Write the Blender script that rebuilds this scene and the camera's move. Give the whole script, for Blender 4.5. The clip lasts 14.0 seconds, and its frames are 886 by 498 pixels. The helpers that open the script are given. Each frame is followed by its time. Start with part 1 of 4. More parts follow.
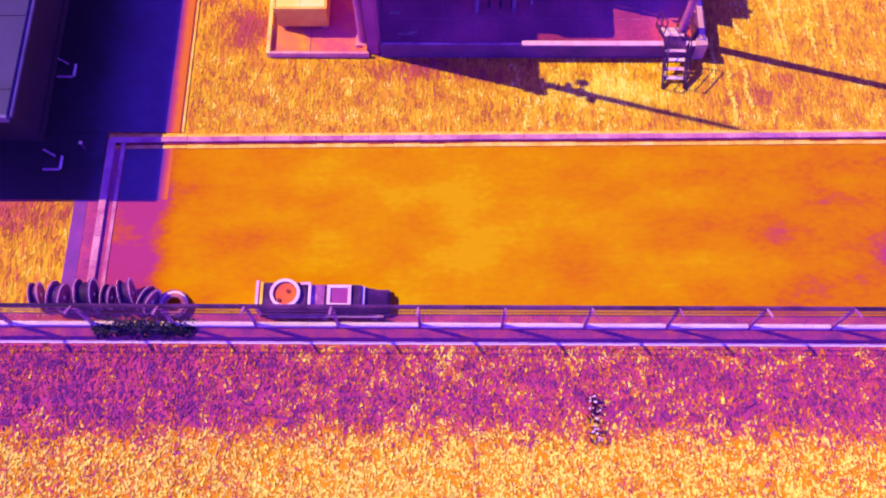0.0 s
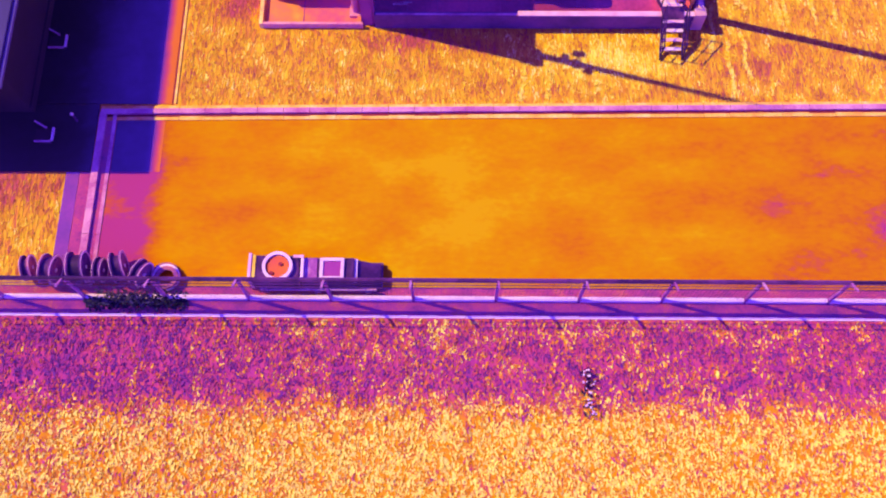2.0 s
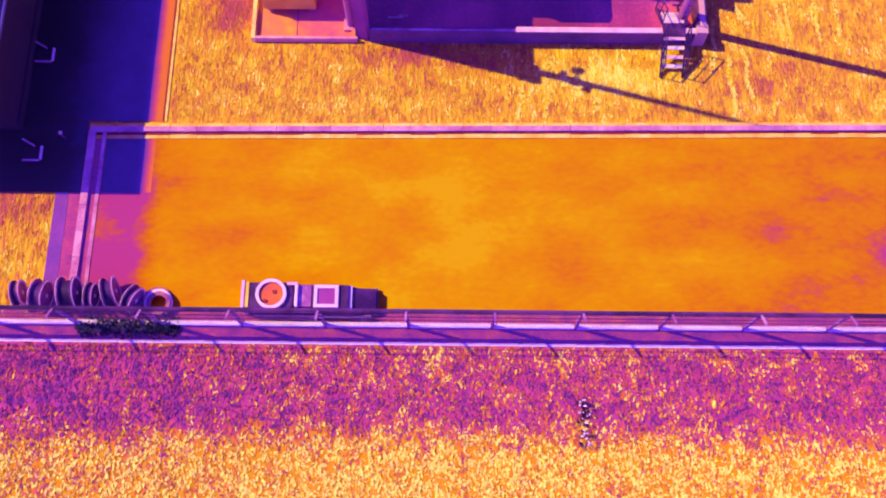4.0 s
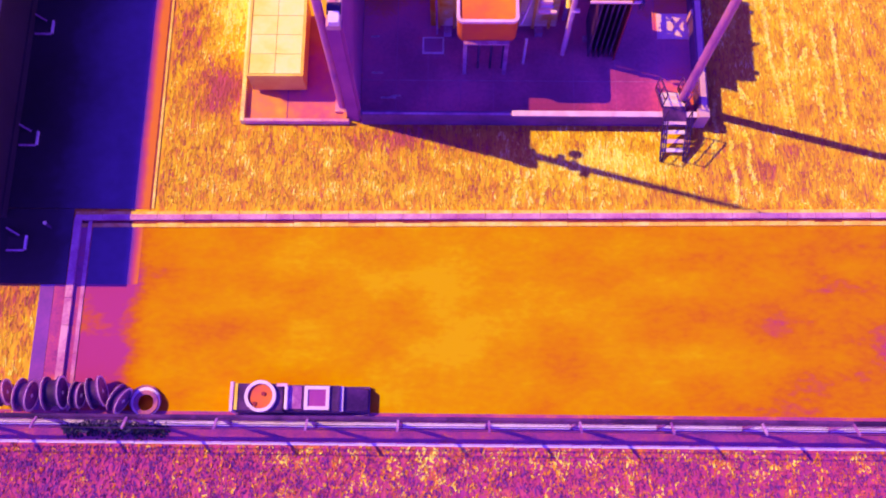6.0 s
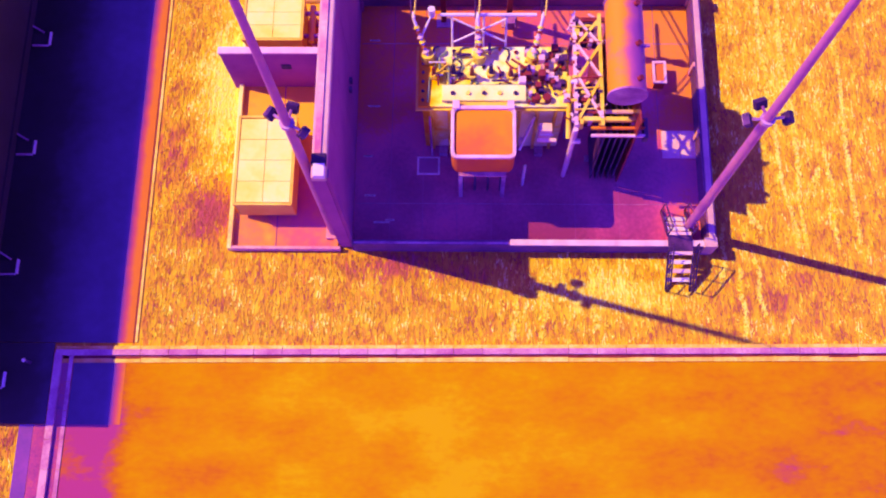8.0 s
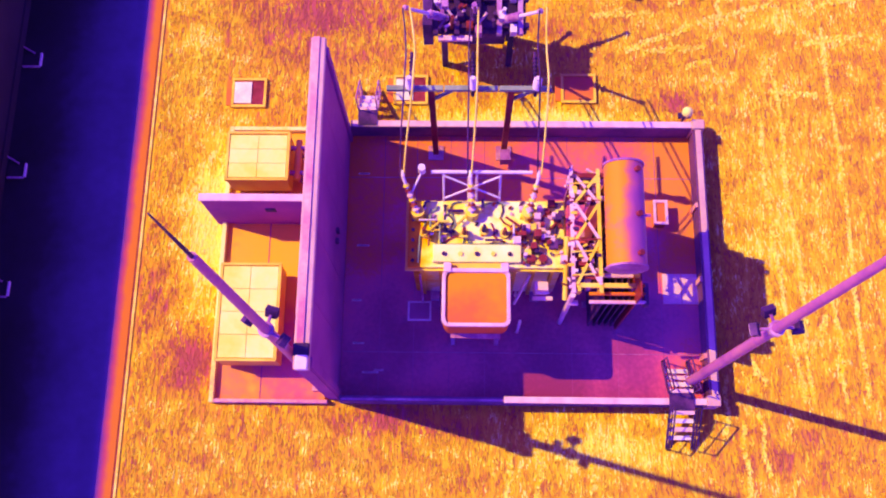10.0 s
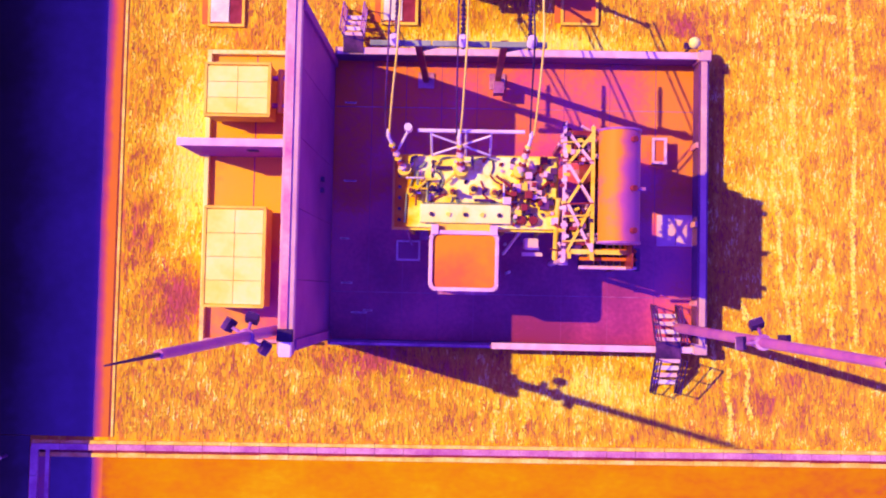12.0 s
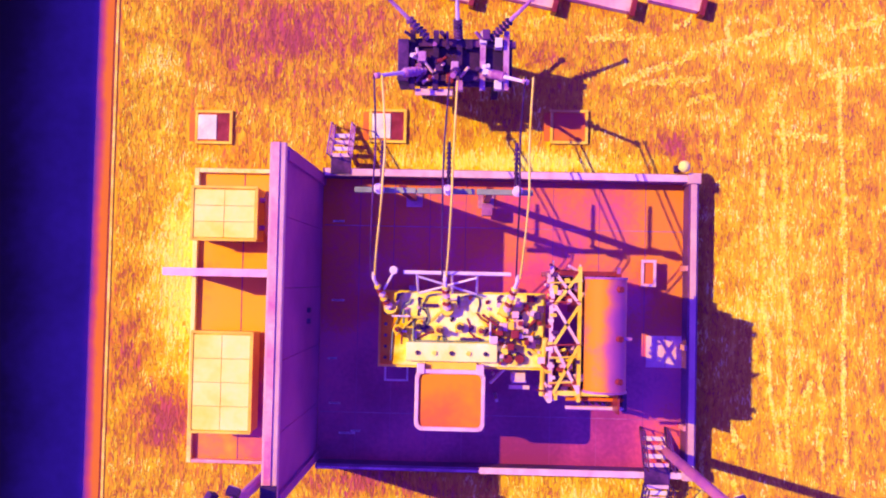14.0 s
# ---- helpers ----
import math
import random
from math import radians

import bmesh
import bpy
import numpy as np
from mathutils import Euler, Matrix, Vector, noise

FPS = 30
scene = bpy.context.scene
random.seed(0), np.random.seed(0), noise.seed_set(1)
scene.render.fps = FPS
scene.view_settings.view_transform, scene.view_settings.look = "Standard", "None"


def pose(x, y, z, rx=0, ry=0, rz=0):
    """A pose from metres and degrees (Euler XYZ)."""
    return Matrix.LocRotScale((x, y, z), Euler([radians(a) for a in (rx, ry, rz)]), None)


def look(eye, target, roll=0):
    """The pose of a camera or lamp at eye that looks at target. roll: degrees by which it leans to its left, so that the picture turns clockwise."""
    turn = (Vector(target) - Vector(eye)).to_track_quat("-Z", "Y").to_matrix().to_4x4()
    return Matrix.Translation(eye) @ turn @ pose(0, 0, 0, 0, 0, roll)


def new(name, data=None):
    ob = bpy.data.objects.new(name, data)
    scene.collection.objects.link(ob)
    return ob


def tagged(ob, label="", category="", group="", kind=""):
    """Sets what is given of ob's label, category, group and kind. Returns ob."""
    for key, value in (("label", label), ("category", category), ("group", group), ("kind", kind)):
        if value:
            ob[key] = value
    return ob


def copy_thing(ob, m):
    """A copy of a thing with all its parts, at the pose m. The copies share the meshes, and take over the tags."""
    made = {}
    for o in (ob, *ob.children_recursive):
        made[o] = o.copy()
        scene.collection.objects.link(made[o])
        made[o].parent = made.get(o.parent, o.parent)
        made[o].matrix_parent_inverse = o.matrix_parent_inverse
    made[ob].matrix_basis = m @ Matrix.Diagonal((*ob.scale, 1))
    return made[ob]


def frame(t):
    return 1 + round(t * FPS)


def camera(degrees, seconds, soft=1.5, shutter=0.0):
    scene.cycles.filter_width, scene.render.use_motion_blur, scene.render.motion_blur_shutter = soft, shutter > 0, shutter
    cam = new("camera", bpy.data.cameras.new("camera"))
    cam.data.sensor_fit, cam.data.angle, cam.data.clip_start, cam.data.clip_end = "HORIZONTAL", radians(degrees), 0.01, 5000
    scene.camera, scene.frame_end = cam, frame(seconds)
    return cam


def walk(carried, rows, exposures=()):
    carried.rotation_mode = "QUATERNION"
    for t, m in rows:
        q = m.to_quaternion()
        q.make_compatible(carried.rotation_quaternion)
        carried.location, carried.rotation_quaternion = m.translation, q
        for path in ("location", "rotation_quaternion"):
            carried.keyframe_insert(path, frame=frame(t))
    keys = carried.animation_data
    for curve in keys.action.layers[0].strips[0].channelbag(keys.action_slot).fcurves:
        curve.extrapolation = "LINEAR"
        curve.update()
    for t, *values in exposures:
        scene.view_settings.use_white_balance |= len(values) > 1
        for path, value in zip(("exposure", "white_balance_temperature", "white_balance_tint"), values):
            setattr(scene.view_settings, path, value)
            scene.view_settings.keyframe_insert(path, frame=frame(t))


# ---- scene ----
cam = camera(49.9, 14.0, soft=2.0)
PATH = [
    (0, (0.248, 0.201, 32.607), (0.231, 0.94, 30.749), -1.0),
    (0.5, (0.273, 0.34, 32.633), (0.256, 1.079, 30.774), -1.0),
    (1, (0.367, 0.519, 32.632), (0.347, 1.259, 30.774), -1.2),
    (1.5, (0.458, 0.578, 32.501), (0.436, 1.334, 30.65), -1.3),
    (2, (0.627, 0.23, 32.34), (0.601, 0.92, 30.463), -1.7),
    (2.2, (0.672, 0.319, 32.337), (0.646, 0.966, 30.445), -2.1),
    (4.3, (0.552, 3.255, 32.79), (0.539, 3.853, 30.881), -0.6),
    (4.5, (0.568, 3.626, 32.807), (0.555, 4.219, 30.897), -0.6),
    (5, (0.628, 4.552, 32.924), (0.614, 5.133, 31.01), -0.8),
    (5.5, (0.73, 5.715, 33.032), (0.714, 6.287, 31.116), -1.0),
    (6, (0.855, 6.931, 33.169), (0.835, 7.488, 31.248), -1.5),
    (6.5, (1.029, 8.178, 33.283), (0.999, 8.724, 31.359), -2.4),
    (7, (1.338, 9.438, 33.289), (1.291, 9.982, 31.365), -4.1),
    (7.5, (1.429, 10.59, 33.149), (1.379, 11.144, 31.228), -4.4),
    (8, (1.432, 11.764, 32.995), (1.385, 12.331, 31.077), -4.2),
    (8.5, (1.41, 13.127, 32.959), (1.368, 13.699, 31.043), -3.8),
    (9, (1.539, 14.715, 33.018), (1.494, 15.286, 31.102), -4.2),
    (9.2, (1.51, 15.264, 33.036), (1.469, 15.836, 31.12), -3.7),
    (11.3, (1.85, 21.42, 33.3), (1.806, 21.603, 31.309), -12.7),
    (11.5, (1.88, 21.99, 33.3), (1.839, 22.083, 31.302), -22.8),
    (12, (2.03, 23.33, 33.31), (1.984, 23.418, 31.312), -26.4),
    (12.5, (2.12, 24.78, 33.35), (2.075, 24.861, 31.352), -27.9),
    (13, (2.27, 26.05, 33.34), (2.223, 26.138, 31.342), -27.0),
    (13.5, (2.42, 27.17, 33.35), (2.366, 27.243, 31.352), -35.3),
    (14, (2.465, 27.883, 33.319), (2.412, 27.95, 31.321), -37.1),
]
EXPOSURES = [(0, -0.09, 40000, 10), (7, -0.06, 40000, 10), (9, 0.0, 40000, 10), (14, 0.0, 40000, 10)]
walk(cam, [(t, look(eye, target, roll)) for t, eye, target, roll in PATH], EXPOSURES)

SUN_X, SUN_Y = 0.885, -0.235          # shadow offset for each metre of height
# ---- world, sun, exposure ----
world = bpy.data.worlds.new("sky")
scene.world = world
world.use_nodes = True
wn, wl = world.node_tree.nodes, world.node_tree.links
sky = wn.new("ShaderNodeTexSky")
sky.sky_type, sky.sun_disc = "NISHITA", False
sky.sun_elevation = math.atan(1 / math.hypot(SUN_X, SUN_Y))
sky.sun_rotation = math.atan2(-SUN_X, -SUN_Y)
tint = wn.new("ShaderNodeMix")
tint.data_type, tint.blend_type = "RGBA", "MULTIPLY"
tint.inputs[0].default_value = 1.0
tint.inputs[7].default_value = (0.085, 0.026, 1.0, 1)
bg = wn["Background"]
bg.inputs["Strength"].default_value = 0.84
wl.new(sky.outputs[0], tint.inputs[6])
wl.new(tint.outputs[2], bg.inputs["Color"])

sun = new("sun", bpy.data.lights.new("sun", "SUN"))
sun.data.energy, sun.data.angle, sun.data.color = 4.6, radians(0.5), (1.0, 0.93, 0.04)
sun.matrix_world = look((-SUN_X * 40, -SUN_Y * 40, 40), (0, 0, 0))


# ---- materials ----
def rgba(c):
    return (c[0], c[1], c[2], 1.0)


def surface(name, colours, scale=1.0, detail=6.0, rough=0.85, bump=0.0, bump_scale=None, metal=0.0,
            stretch=(1, 1, 1), fine=0.15, fine_scale=None, island=0.0, per_object=0.0, slope=None, distort=0.3, spots=(), amp=1.0):
    """A procedural surface: noise through a ramp of colours, finer grain over it, and relief.
    slope: (axis, from, to, amount) shifts the ramp along one axis of the object."""
    m = bpy.data.materials.new(name)
    m.use_nodes = True
    n, l = m.node_tree.nodes, m.node_tree.links
    b = n["Principled BSDF"]
    b.inputs["Roughness"].default_value = rough
    b.inputs["Metallic"].default_value = metal
    b.inputs["Specular IOR Level"].default_value = 0.12
    co = n.new("ShaderNodeTexCoord")
    mp = n.new("ShaderNodeMapping")
    mp.inputs["Scale"].default_value = stretch
    l.new(co.outputs["Object"], mp.inputs["Vector"])
    nz = n.new("ShaderNodeTexNoise")
    nz.inputs["Scale"].default_value, nz.inputs["Detail"].default_value = scale, detail
    nz.inputs["Distortion"].default_value = distort
    l.new(mp.outputs[0], nz.inputs["Vector"])
    fn = n.new("ShaderNodeTexNoise")
    fn.inputs["Scale"].default_value = fine_scale or scale * 9
    fn.inputs["Detail"].default_value = 3.0
    l.new(mp.outputs[0], fn.inputs["Vector"])
    val = n.new("ShaderNodeMath")
    val.operation = "MULTIPLY_ADD"
    l.new(fn.outputs["Fac"], val.inputs[0])
    val.inputs[1].default_value = fine * 2
    off = n.new("ShaderNodeMath")
    off.operation = "SUBTRACT"
    calm = n.new("ShaderNodeMath")
    calm.operation = "MULTIPLY_ADD"
    l.new(nz.outputs["Fac"], calm.inputs[0])
    calm.inputs[1].default_value, calm.inputs[2].default_value = amp, 0.5 - 0.5 * amp
    l.new(calm.outputs[0], off.inputs[0])
    off.inputs[1].default_value = fine
    l.new(off.outputs[0], val.inputs[2])
    out = val.outputs[0]

    def add(socket, amount, centre=0.5):
        nonlocal out
        a = n.new("ShaderNodeMath")
        a.operation = "SUBTRACT"
        l.new(socket, a.inputs[0])
        a.inputs[1].default_value = centre
        c = n.new("ShaderNodeMath")
        c.operation = "MULTIPLY_ADD"
        l.new(a.outputs[0], c.inputs[0])
        c.inputs[1].default_value = amount
        l.new(out, c.inputs[2])
        out = c.outputs[0]

    if island:
        add(n.new("ShaderNodeNewGeometry").outputs["Random Per Island"], island)
    if per_object:
        add(n.new("ShaderNodeObjectInfo").outputs["Random"], per_object)
    if slope:
        for axis, a0, a1, amount in (slope if isinstance(slope[0], tuple) else (slope,)):
            sp = n.new("ShaderNodeSeparateXYZ")
            l.new(co.outputs["Object"], sp.inputs[0])
            mr = n.new("ShaderNodeMapRange")
            mr.interpolation_type = "SMOOTHSTEP"
            mr.inputs["From Min"].default_value, mr.inputs["From Max"].default_value = a0, a1
            l.new(sp.outputs[axis], mr.inputs["Value"])
            add(mr.outputs[0], amount, 0.0)
    for sx, sy, rx, ry, amount in spots:
        sm = n.new("ShaderNodeMapping")
        sm.vector_type = "TEXTURE"
        sm.inputs["Location"].default_value, sm.inputs["Scale"].default_value = (sx, sy, 0), (rx, ry, 50)
        l.new(co.outputs["Object"], sm.inputs["Vector"])
        gr = n.new("ShaderNodeTexGradient")
        gr.gradient_type = "QUADRATIC_SPHERE"
        l.new(sm.outputs[0], gr.inputs[0])
        add(gr.outputs["Fac"], amount, 0.0)
    ramp = n.new("ShaderNodeValToRGB")
    els = ramp.color_ramp.elements
    lo, hi = 0.3, 0.7
    for i, c in enumerate(colours):
        p = lo + (hi - lo) * i / max(1, len(colours) - 1)
        e = els[i] if i < 2 else els.new(p)
        e.position, e.color = p, rgba(c)
    for i, c in enumerate(colours):
        els[i].position, els[i].color = lo + (hi - lo) * i / max(1, len(colours) - 1), rgba(c)
    if len(colours) == 1:
        els[1].color = rgba(colours[0])
    l.new(out, ramp.inputs[0])
    l.new(ramp.outputs[0], b.inputs["Base Color"])
    if bump:
        bn = n.new("ShaderNodeTexNoise")
        bn.inputs["Scale"].default_value, bn.inputs["Detail"].default_value = bump_scale or scale * 6, 4.0
        l.new(mp.outputs[0], bn.inputs["Vector"])
        bp = n.new("ShaderNodeBump")
        bp.inputs["Strength"].default_value, bp.inputs["Distance"].default_value = bump, 0.05
        l.new(bn.outputs["Fac"], bp.inputs["Height"])
        l.new(bp.outputs[0], b.inputs["Normal"])
    return m


LAWN_SPOTS = ((-7.6, 28.0, 2.2, 6.0, 0.42), (-8.0, 22.9, 1.7, 2.0, -0.40), (-9.4, 25.2, 1.8, 2.6, -0.16), (6.5, 20.0, 6.0, 2.0, 0.24), (-1.0, 20.8, 3.4, 1.0, -0.30),
              (-4.0, 36.5, 6.0, 3.5, -0.26), (13, 28, 4, 9, 0.12), (12.5, 19.8, 5, 1.8, -0.10), (-17.0, 14.6, 4.5, 2.0, -0.34), (4.0, 32.1, 7.5, 0.9, 0.36),
              (9.7, 32.8, 1.3, 1.2, -0.30), (5.2, 35.8, 2.4, 1.2, -0.12), (14.0, 36.5, 5.0, 3.0, 0.08), (-8.6, 35.0, 1.6, 4.0, 0.14))
M_LAWN = surface("dry_lawn", [(.50, 0.086, .14), (.58, 0.151, .08), (.66, 0.270, .06), (.72, 0.378, .055), (.76, 0.475, .055), (.82, 0.616, .07), (.90, 0.810, .15)], 2.0, 5, bump=1.0,
                 bump_scale=5.0, fine=0.10, fine_scale=6.0, stretch=(2.2, 0.6, 1), spots=LAWN_SPOTS, amp=0.7)
M_TUFT = surface("dry_grass", [(.46, 0.097, .10), (.56, 0.162, .07), (.66, 0.270, .055), (.74, 0.400, .052), (.80, 0.540, .06), (.88, 0.756, .11), (.93, 0.900, .28)], 1.2, 4, fine=0.05, island=0.26, spots=LAWN_SPOTS, amp=0.8)
M_MEADOW = surface("rough_meadow", [(.30, .03, .27), (.46, .045, .27), (.54, .06, .24), (.64, .14, .08), (.72, .32, .03)], 1.2, 6, bump=1.0,
                   bump_scale=6, fine=0.12, fine_scale=5, stretch=(1.2, 0.8, 1), amp=0.7, slope=(("Y", 7.2, 5.7, 0.27), ("Y", 8.5, 9.5, 0.06), ("X", -2, -14, -0.06), ("X", 6, 14, -0.02), ("X", -50, 50, -0.06)))
M_MTUFT = surface("meadow_grass", [(.16, .025, .26), (.42, .04, .27), (.54, .055, .25), (.64, .13, .10), (.78, .36, .03), (.95, .88, .22)], 1.4, 5, fine=0.10, fine_scale=5.0, amp=0.8,
                  island=0.40, slope=(("Y", 7.2, 5.5, 0.31), ("Y", 8.6, 9.5, 0.05), ("X", -1, -13, -0.11), ("X", 6, 14, -0.03), ("X", -50, 50, -0.08)), spots=((0.2, 8.9, 0.9, 1.2, 0.25), (11.5, 8.6, 1.0, 0.8, 0.2)))
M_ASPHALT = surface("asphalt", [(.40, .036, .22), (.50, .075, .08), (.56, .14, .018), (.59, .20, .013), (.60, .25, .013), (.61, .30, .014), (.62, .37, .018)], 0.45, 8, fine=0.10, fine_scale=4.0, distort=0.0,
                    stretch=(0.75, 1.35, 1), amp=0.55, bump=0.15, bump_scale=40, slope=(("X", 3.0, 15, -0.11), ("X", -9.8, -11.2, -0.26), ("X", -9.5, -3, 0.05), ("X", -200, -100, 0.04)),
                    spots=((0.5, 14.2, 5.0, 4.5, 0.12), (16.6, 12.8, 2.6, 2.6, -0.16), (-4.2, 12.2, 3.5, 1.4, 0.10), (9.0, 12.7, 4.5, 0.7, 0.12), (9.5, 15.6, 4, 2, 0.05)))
M_GRAVEL = surface("gravel_strip", [(.24, .035, .26), (.38, .05, .28), (.48, .06, .27), (.60, .13, .18)], 1.2, 6, fine=0.25, fine_scale=14, bump=0.6, bump_scale=30)
# Ramp paints the building's shadow, with a warmer fade at its east edge.
M_YARD_SHADE = surface("shade_toned_paving", [(.03, .03, .04), (.035, .03, .07), (.045, .03, .17), (.055, .03, .26), (.20, .03, .30), (.50, .06, .16), (.66, .17, .05)], 0.25, 4, fine=0.03, amp=0.15, bump=0.15, bump_scale=30,
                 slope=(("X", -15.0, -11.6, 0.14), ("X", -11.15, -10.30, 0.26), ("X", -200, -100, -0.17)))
M_KERB = surface("kerb_concrete", [(.46, .10, .36), (.58, .20, .46), (.68, .32, .56)], 1.4, 5, fine=0.2, bump=0.3, bump_scale=25, per_object=0.12)
M_GUTTER = surface("gutter_stone", [(.80, .40, .10), (.88, .58, .14), (.92, .74, .28)], 1.5, 5, fine=0.25, bump=0.3, bump_scale=25, per_object=0.1)
M_CHANNEL = surface("cool_channel_concrete", [(.16, .04, .34), (.28, .05, .40)], 1.0, 4, bump=0.2)
# Ramp also darkens the south floor to deepen the shadow lying there.
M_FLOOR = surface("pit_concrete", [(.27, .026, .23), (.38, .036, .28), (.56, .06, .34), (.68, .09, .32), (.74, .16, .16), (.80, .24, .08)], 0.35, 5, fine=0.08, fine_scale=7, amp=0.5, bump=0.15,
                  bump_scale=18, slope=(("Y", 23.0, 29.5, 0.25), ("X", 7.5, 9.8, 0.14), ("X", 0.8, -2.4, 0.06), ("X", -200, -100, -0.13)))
M_WALL = surface("wall_concrete", [(.28, .03, .30), (.34, .045, .34), (.42, .07, .36)], 0.5, 5, fine=0.1, bump=0.2, bump_scale=16, per_object=0.1)
M_COPING = surface("coping_stone", [(.56, .26, .42), (.70, .42, .50)], 1.0, 4, fine=0.15, bump=0.2, bump_scale=20)
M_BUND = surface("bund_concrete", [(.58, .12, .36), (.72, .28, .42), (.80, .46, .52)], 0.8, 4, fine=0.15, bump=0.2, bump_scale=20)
# Dark copy of the bund concrete, painting shade onto the wall sides.
M_BUND_SHADED = surface("shaded_bund_side", [(.10, .03, .18), (.16, .04, .24), (.22, .05, .28)], 0.7, 4, fine=0.15, bump=0.2, bump_scale=20)
M_PLAT = surface("platform_concrete", [(.52, .07, .30), (.64, .13, .24), (.76, .26, .12), (.84, .42, .10)], 0.3, 5, fine=0.12, bump=0.2, bump_scale=18,
                 slope=(("Y", 23.0, 25.5, 0.22), ("Y", 30, 31.5, 0.1)), per_object=0.05)
M_RIM = surface("platform_rim", [(.78, .40, .22), (.88, .66, .22), (.90, .82, .42)], 1.0, 4, fine=0.2, bump=0.2, slope=("Y", 23.4, 25.0, 0.2))
M_COOLER = surface("warm_cooler_paint", [(.86, .74, .16), (.88, .84, .30), (.88, .86, .44)], 0.6, 4, fine=0.1, bump=0.08, bump_scale=10, per_object=0.10, rough=0.5)
M_COOLEDGE = surface("cooler_frame_paint", [(.84, .46, .10), (.92, .70, .16)], 1.0, 3, fine=0.1, rough=0.5)
M_HOT = surface("hot_tank_paint", [(.84, .34, .03), (.90, .58, .05), (.93, .82, .22), (.95, .92, .62)], 0.7, 4, fine=0.12, fine_scale=5, bump=0.1, rough=0.45,
                slope=(("X", -10, -9, -0.30), ("X", -0.15, 0.75, 0.42), ("X", 3.2, 4.8, -0.12), ("Y", 26.3, 25.6, 0.14)))
M_LIDPALE = surface("pale_hot_cover", [(.90, .80, .30), (.93, .88, .48), (.95, .92, .64)], 1.2, 4, fine=0.12, rough=0.45)
M_HOTTRIM = surface("hot_flange_paint", [(.86, .60, .06), (.92, .78, .20)], 1.5, 3, fine=0.1, rough=0.45)
M_WARM = surface("warm_box_paint", [(.66, .10, .10), (.74, .16, .06), (.82, .28, .04)], 0.5, 3, fine=0.08, rough=0.5, slope=("Y", 23.4, 25.0, 0.16))
M_RIMPINK = surface("pale_steel_rim", [(.74, .34, .60), (.84, .52, .78)], 2.0, 3, fine=0.1, rough=0.45)
# Ramp paints side light on the drum: orange sunward, violet away from it.
M_CONS = surface("conservator_lit_side_paint", [(.36, .06, .34), (.48, .08, .32), (.64, .14, .16), (.78, .26, .04)], 0.6, 3, fine=0.08, rough=0.5, slope=(("X", 3, 4, -0.17), ("X", 6.75, 6.2, 0.34)), distort=0.0)
M_STEEL = surface("galvanised_steel", [(.28, .05, .34), (.42, .12, .46), (.56, .28, .62)], 1.6, 4, fine=0.2, rough=0.45, per_object=0.2)
M_PALE = surface("pale_galvanised_steel", [(.66, .46, .78), (.80, .66, .92)], 1.6, 4, fine=0.2, rough=0.45)
M_DARK = surface("cold_dark_steel", [(.03, .008, .08), (.07, .014, .14), (.14, .03, .22)], 1.2, 4, fine=0.15, rough=0.6, per_object=0.3)
M_BROWN = surface("dark_red_porcelain", [(.20, .02, .04), (.34, .04, .08)], 3.0, 3, fine=0.1, rough=0.3)
M_YSTEEL = surface("warm_yellow_steel", [(.82, .52, .08), (.92, .76, .20)], 1.6, 3, fine=0.1, rough=0.45)
M_GREENISH = surface("cool_grey_green_steel", [(.16, .20, .20), (.34, .38, .36)], 1.4, 3, fine=0.15, rough=0.5)
M_POLE = surface("pole_steel", [(.34, .07, .40), (.48, .12, .42), (.58, .18, .36)], 0.5, 4, fine=0.15, rough=0.45)
M_ROOF = surface("cold_roof_sheet", [(.03, .02, .10), (.04, .03, .15), (.05, .035, .20)], 0.3, 4, fine=0.1, rough=0.5)
M_ROOFEDGE = surface("cold_roof_edge", [(.08, .06, .26), (.12, .09, .36)], 1.0, 3, fine=0.1, rough=0.5)
M_BWALL = surface("cold_render_wall", [(.04, .03, .05), (.05, .035, .07)], 0.4, 4, fine=0.1, bump=0.1)
M_PAD = surface("foundation_concrete", [(.80, .46, .08), (.90, .68, .14)], 1.2, 4, fine=0.2, bump=0.2, bump_scale=15)
M_LID = surface("pale_cover_sheet", [(.60, .52, .55), (.86, .84, .72)], 1.6, 3, fine=0.15, rough=0.4)
M_GLASS = surface("lamp_glass", [(.60, .30, .50), (.80, .60, .74)], 2, 2, rough=0.15)
M_COPPER = surface("warm_conductor", [(.88, .62, .08), (.94, .80, .30)], 1.0, 3, fine=0.1, rough=0.4)
M_REEL = surface("reel_timber", [(.08, .018, .18), (.20, .03, .28), (.52, .16, .24)], 1.4, 4, fine=0.2, per_object=0.5, bump=0.2)


# ---- builders ----
def box(bm, x0, x1, y0, y1, z0, z1, bevel=0.0):
    r = bmesh.ops.create_cube(bm, size=1.0, matrix=Matrix.Translation(((x0 + x1) / 2, (y0 + y1) / 2, (z0 + z1) / 2))
                              @ Matrix.Diagonal((abs(x1 - x0), abs(y1 - y0), abs(z1 - z0), 1)))
    if bevel:
        edges = list({e for v in r["verts"] for e in v.link_edges})
        bmesh.ops.bevel(bm, geom=edges, offset=bevel, segments=2, affect="EDGES", profile=0.6)


def rod(bm, p, q, r, r2=None, seg=10, caps=True):
    p, q = Vector(p), Vector(q)
    d = q - p
    m = Matrix.Translation((p + q) / 2) @ d.to_track_quat("Z", "Y").to_matrix().to_4x4()
    bmesh.ops.create_cone(bm, cap_ends=caps, segments=seg, radius1=r, radius2=r if r2 is None else r2, depth=d.length, matrix=m)


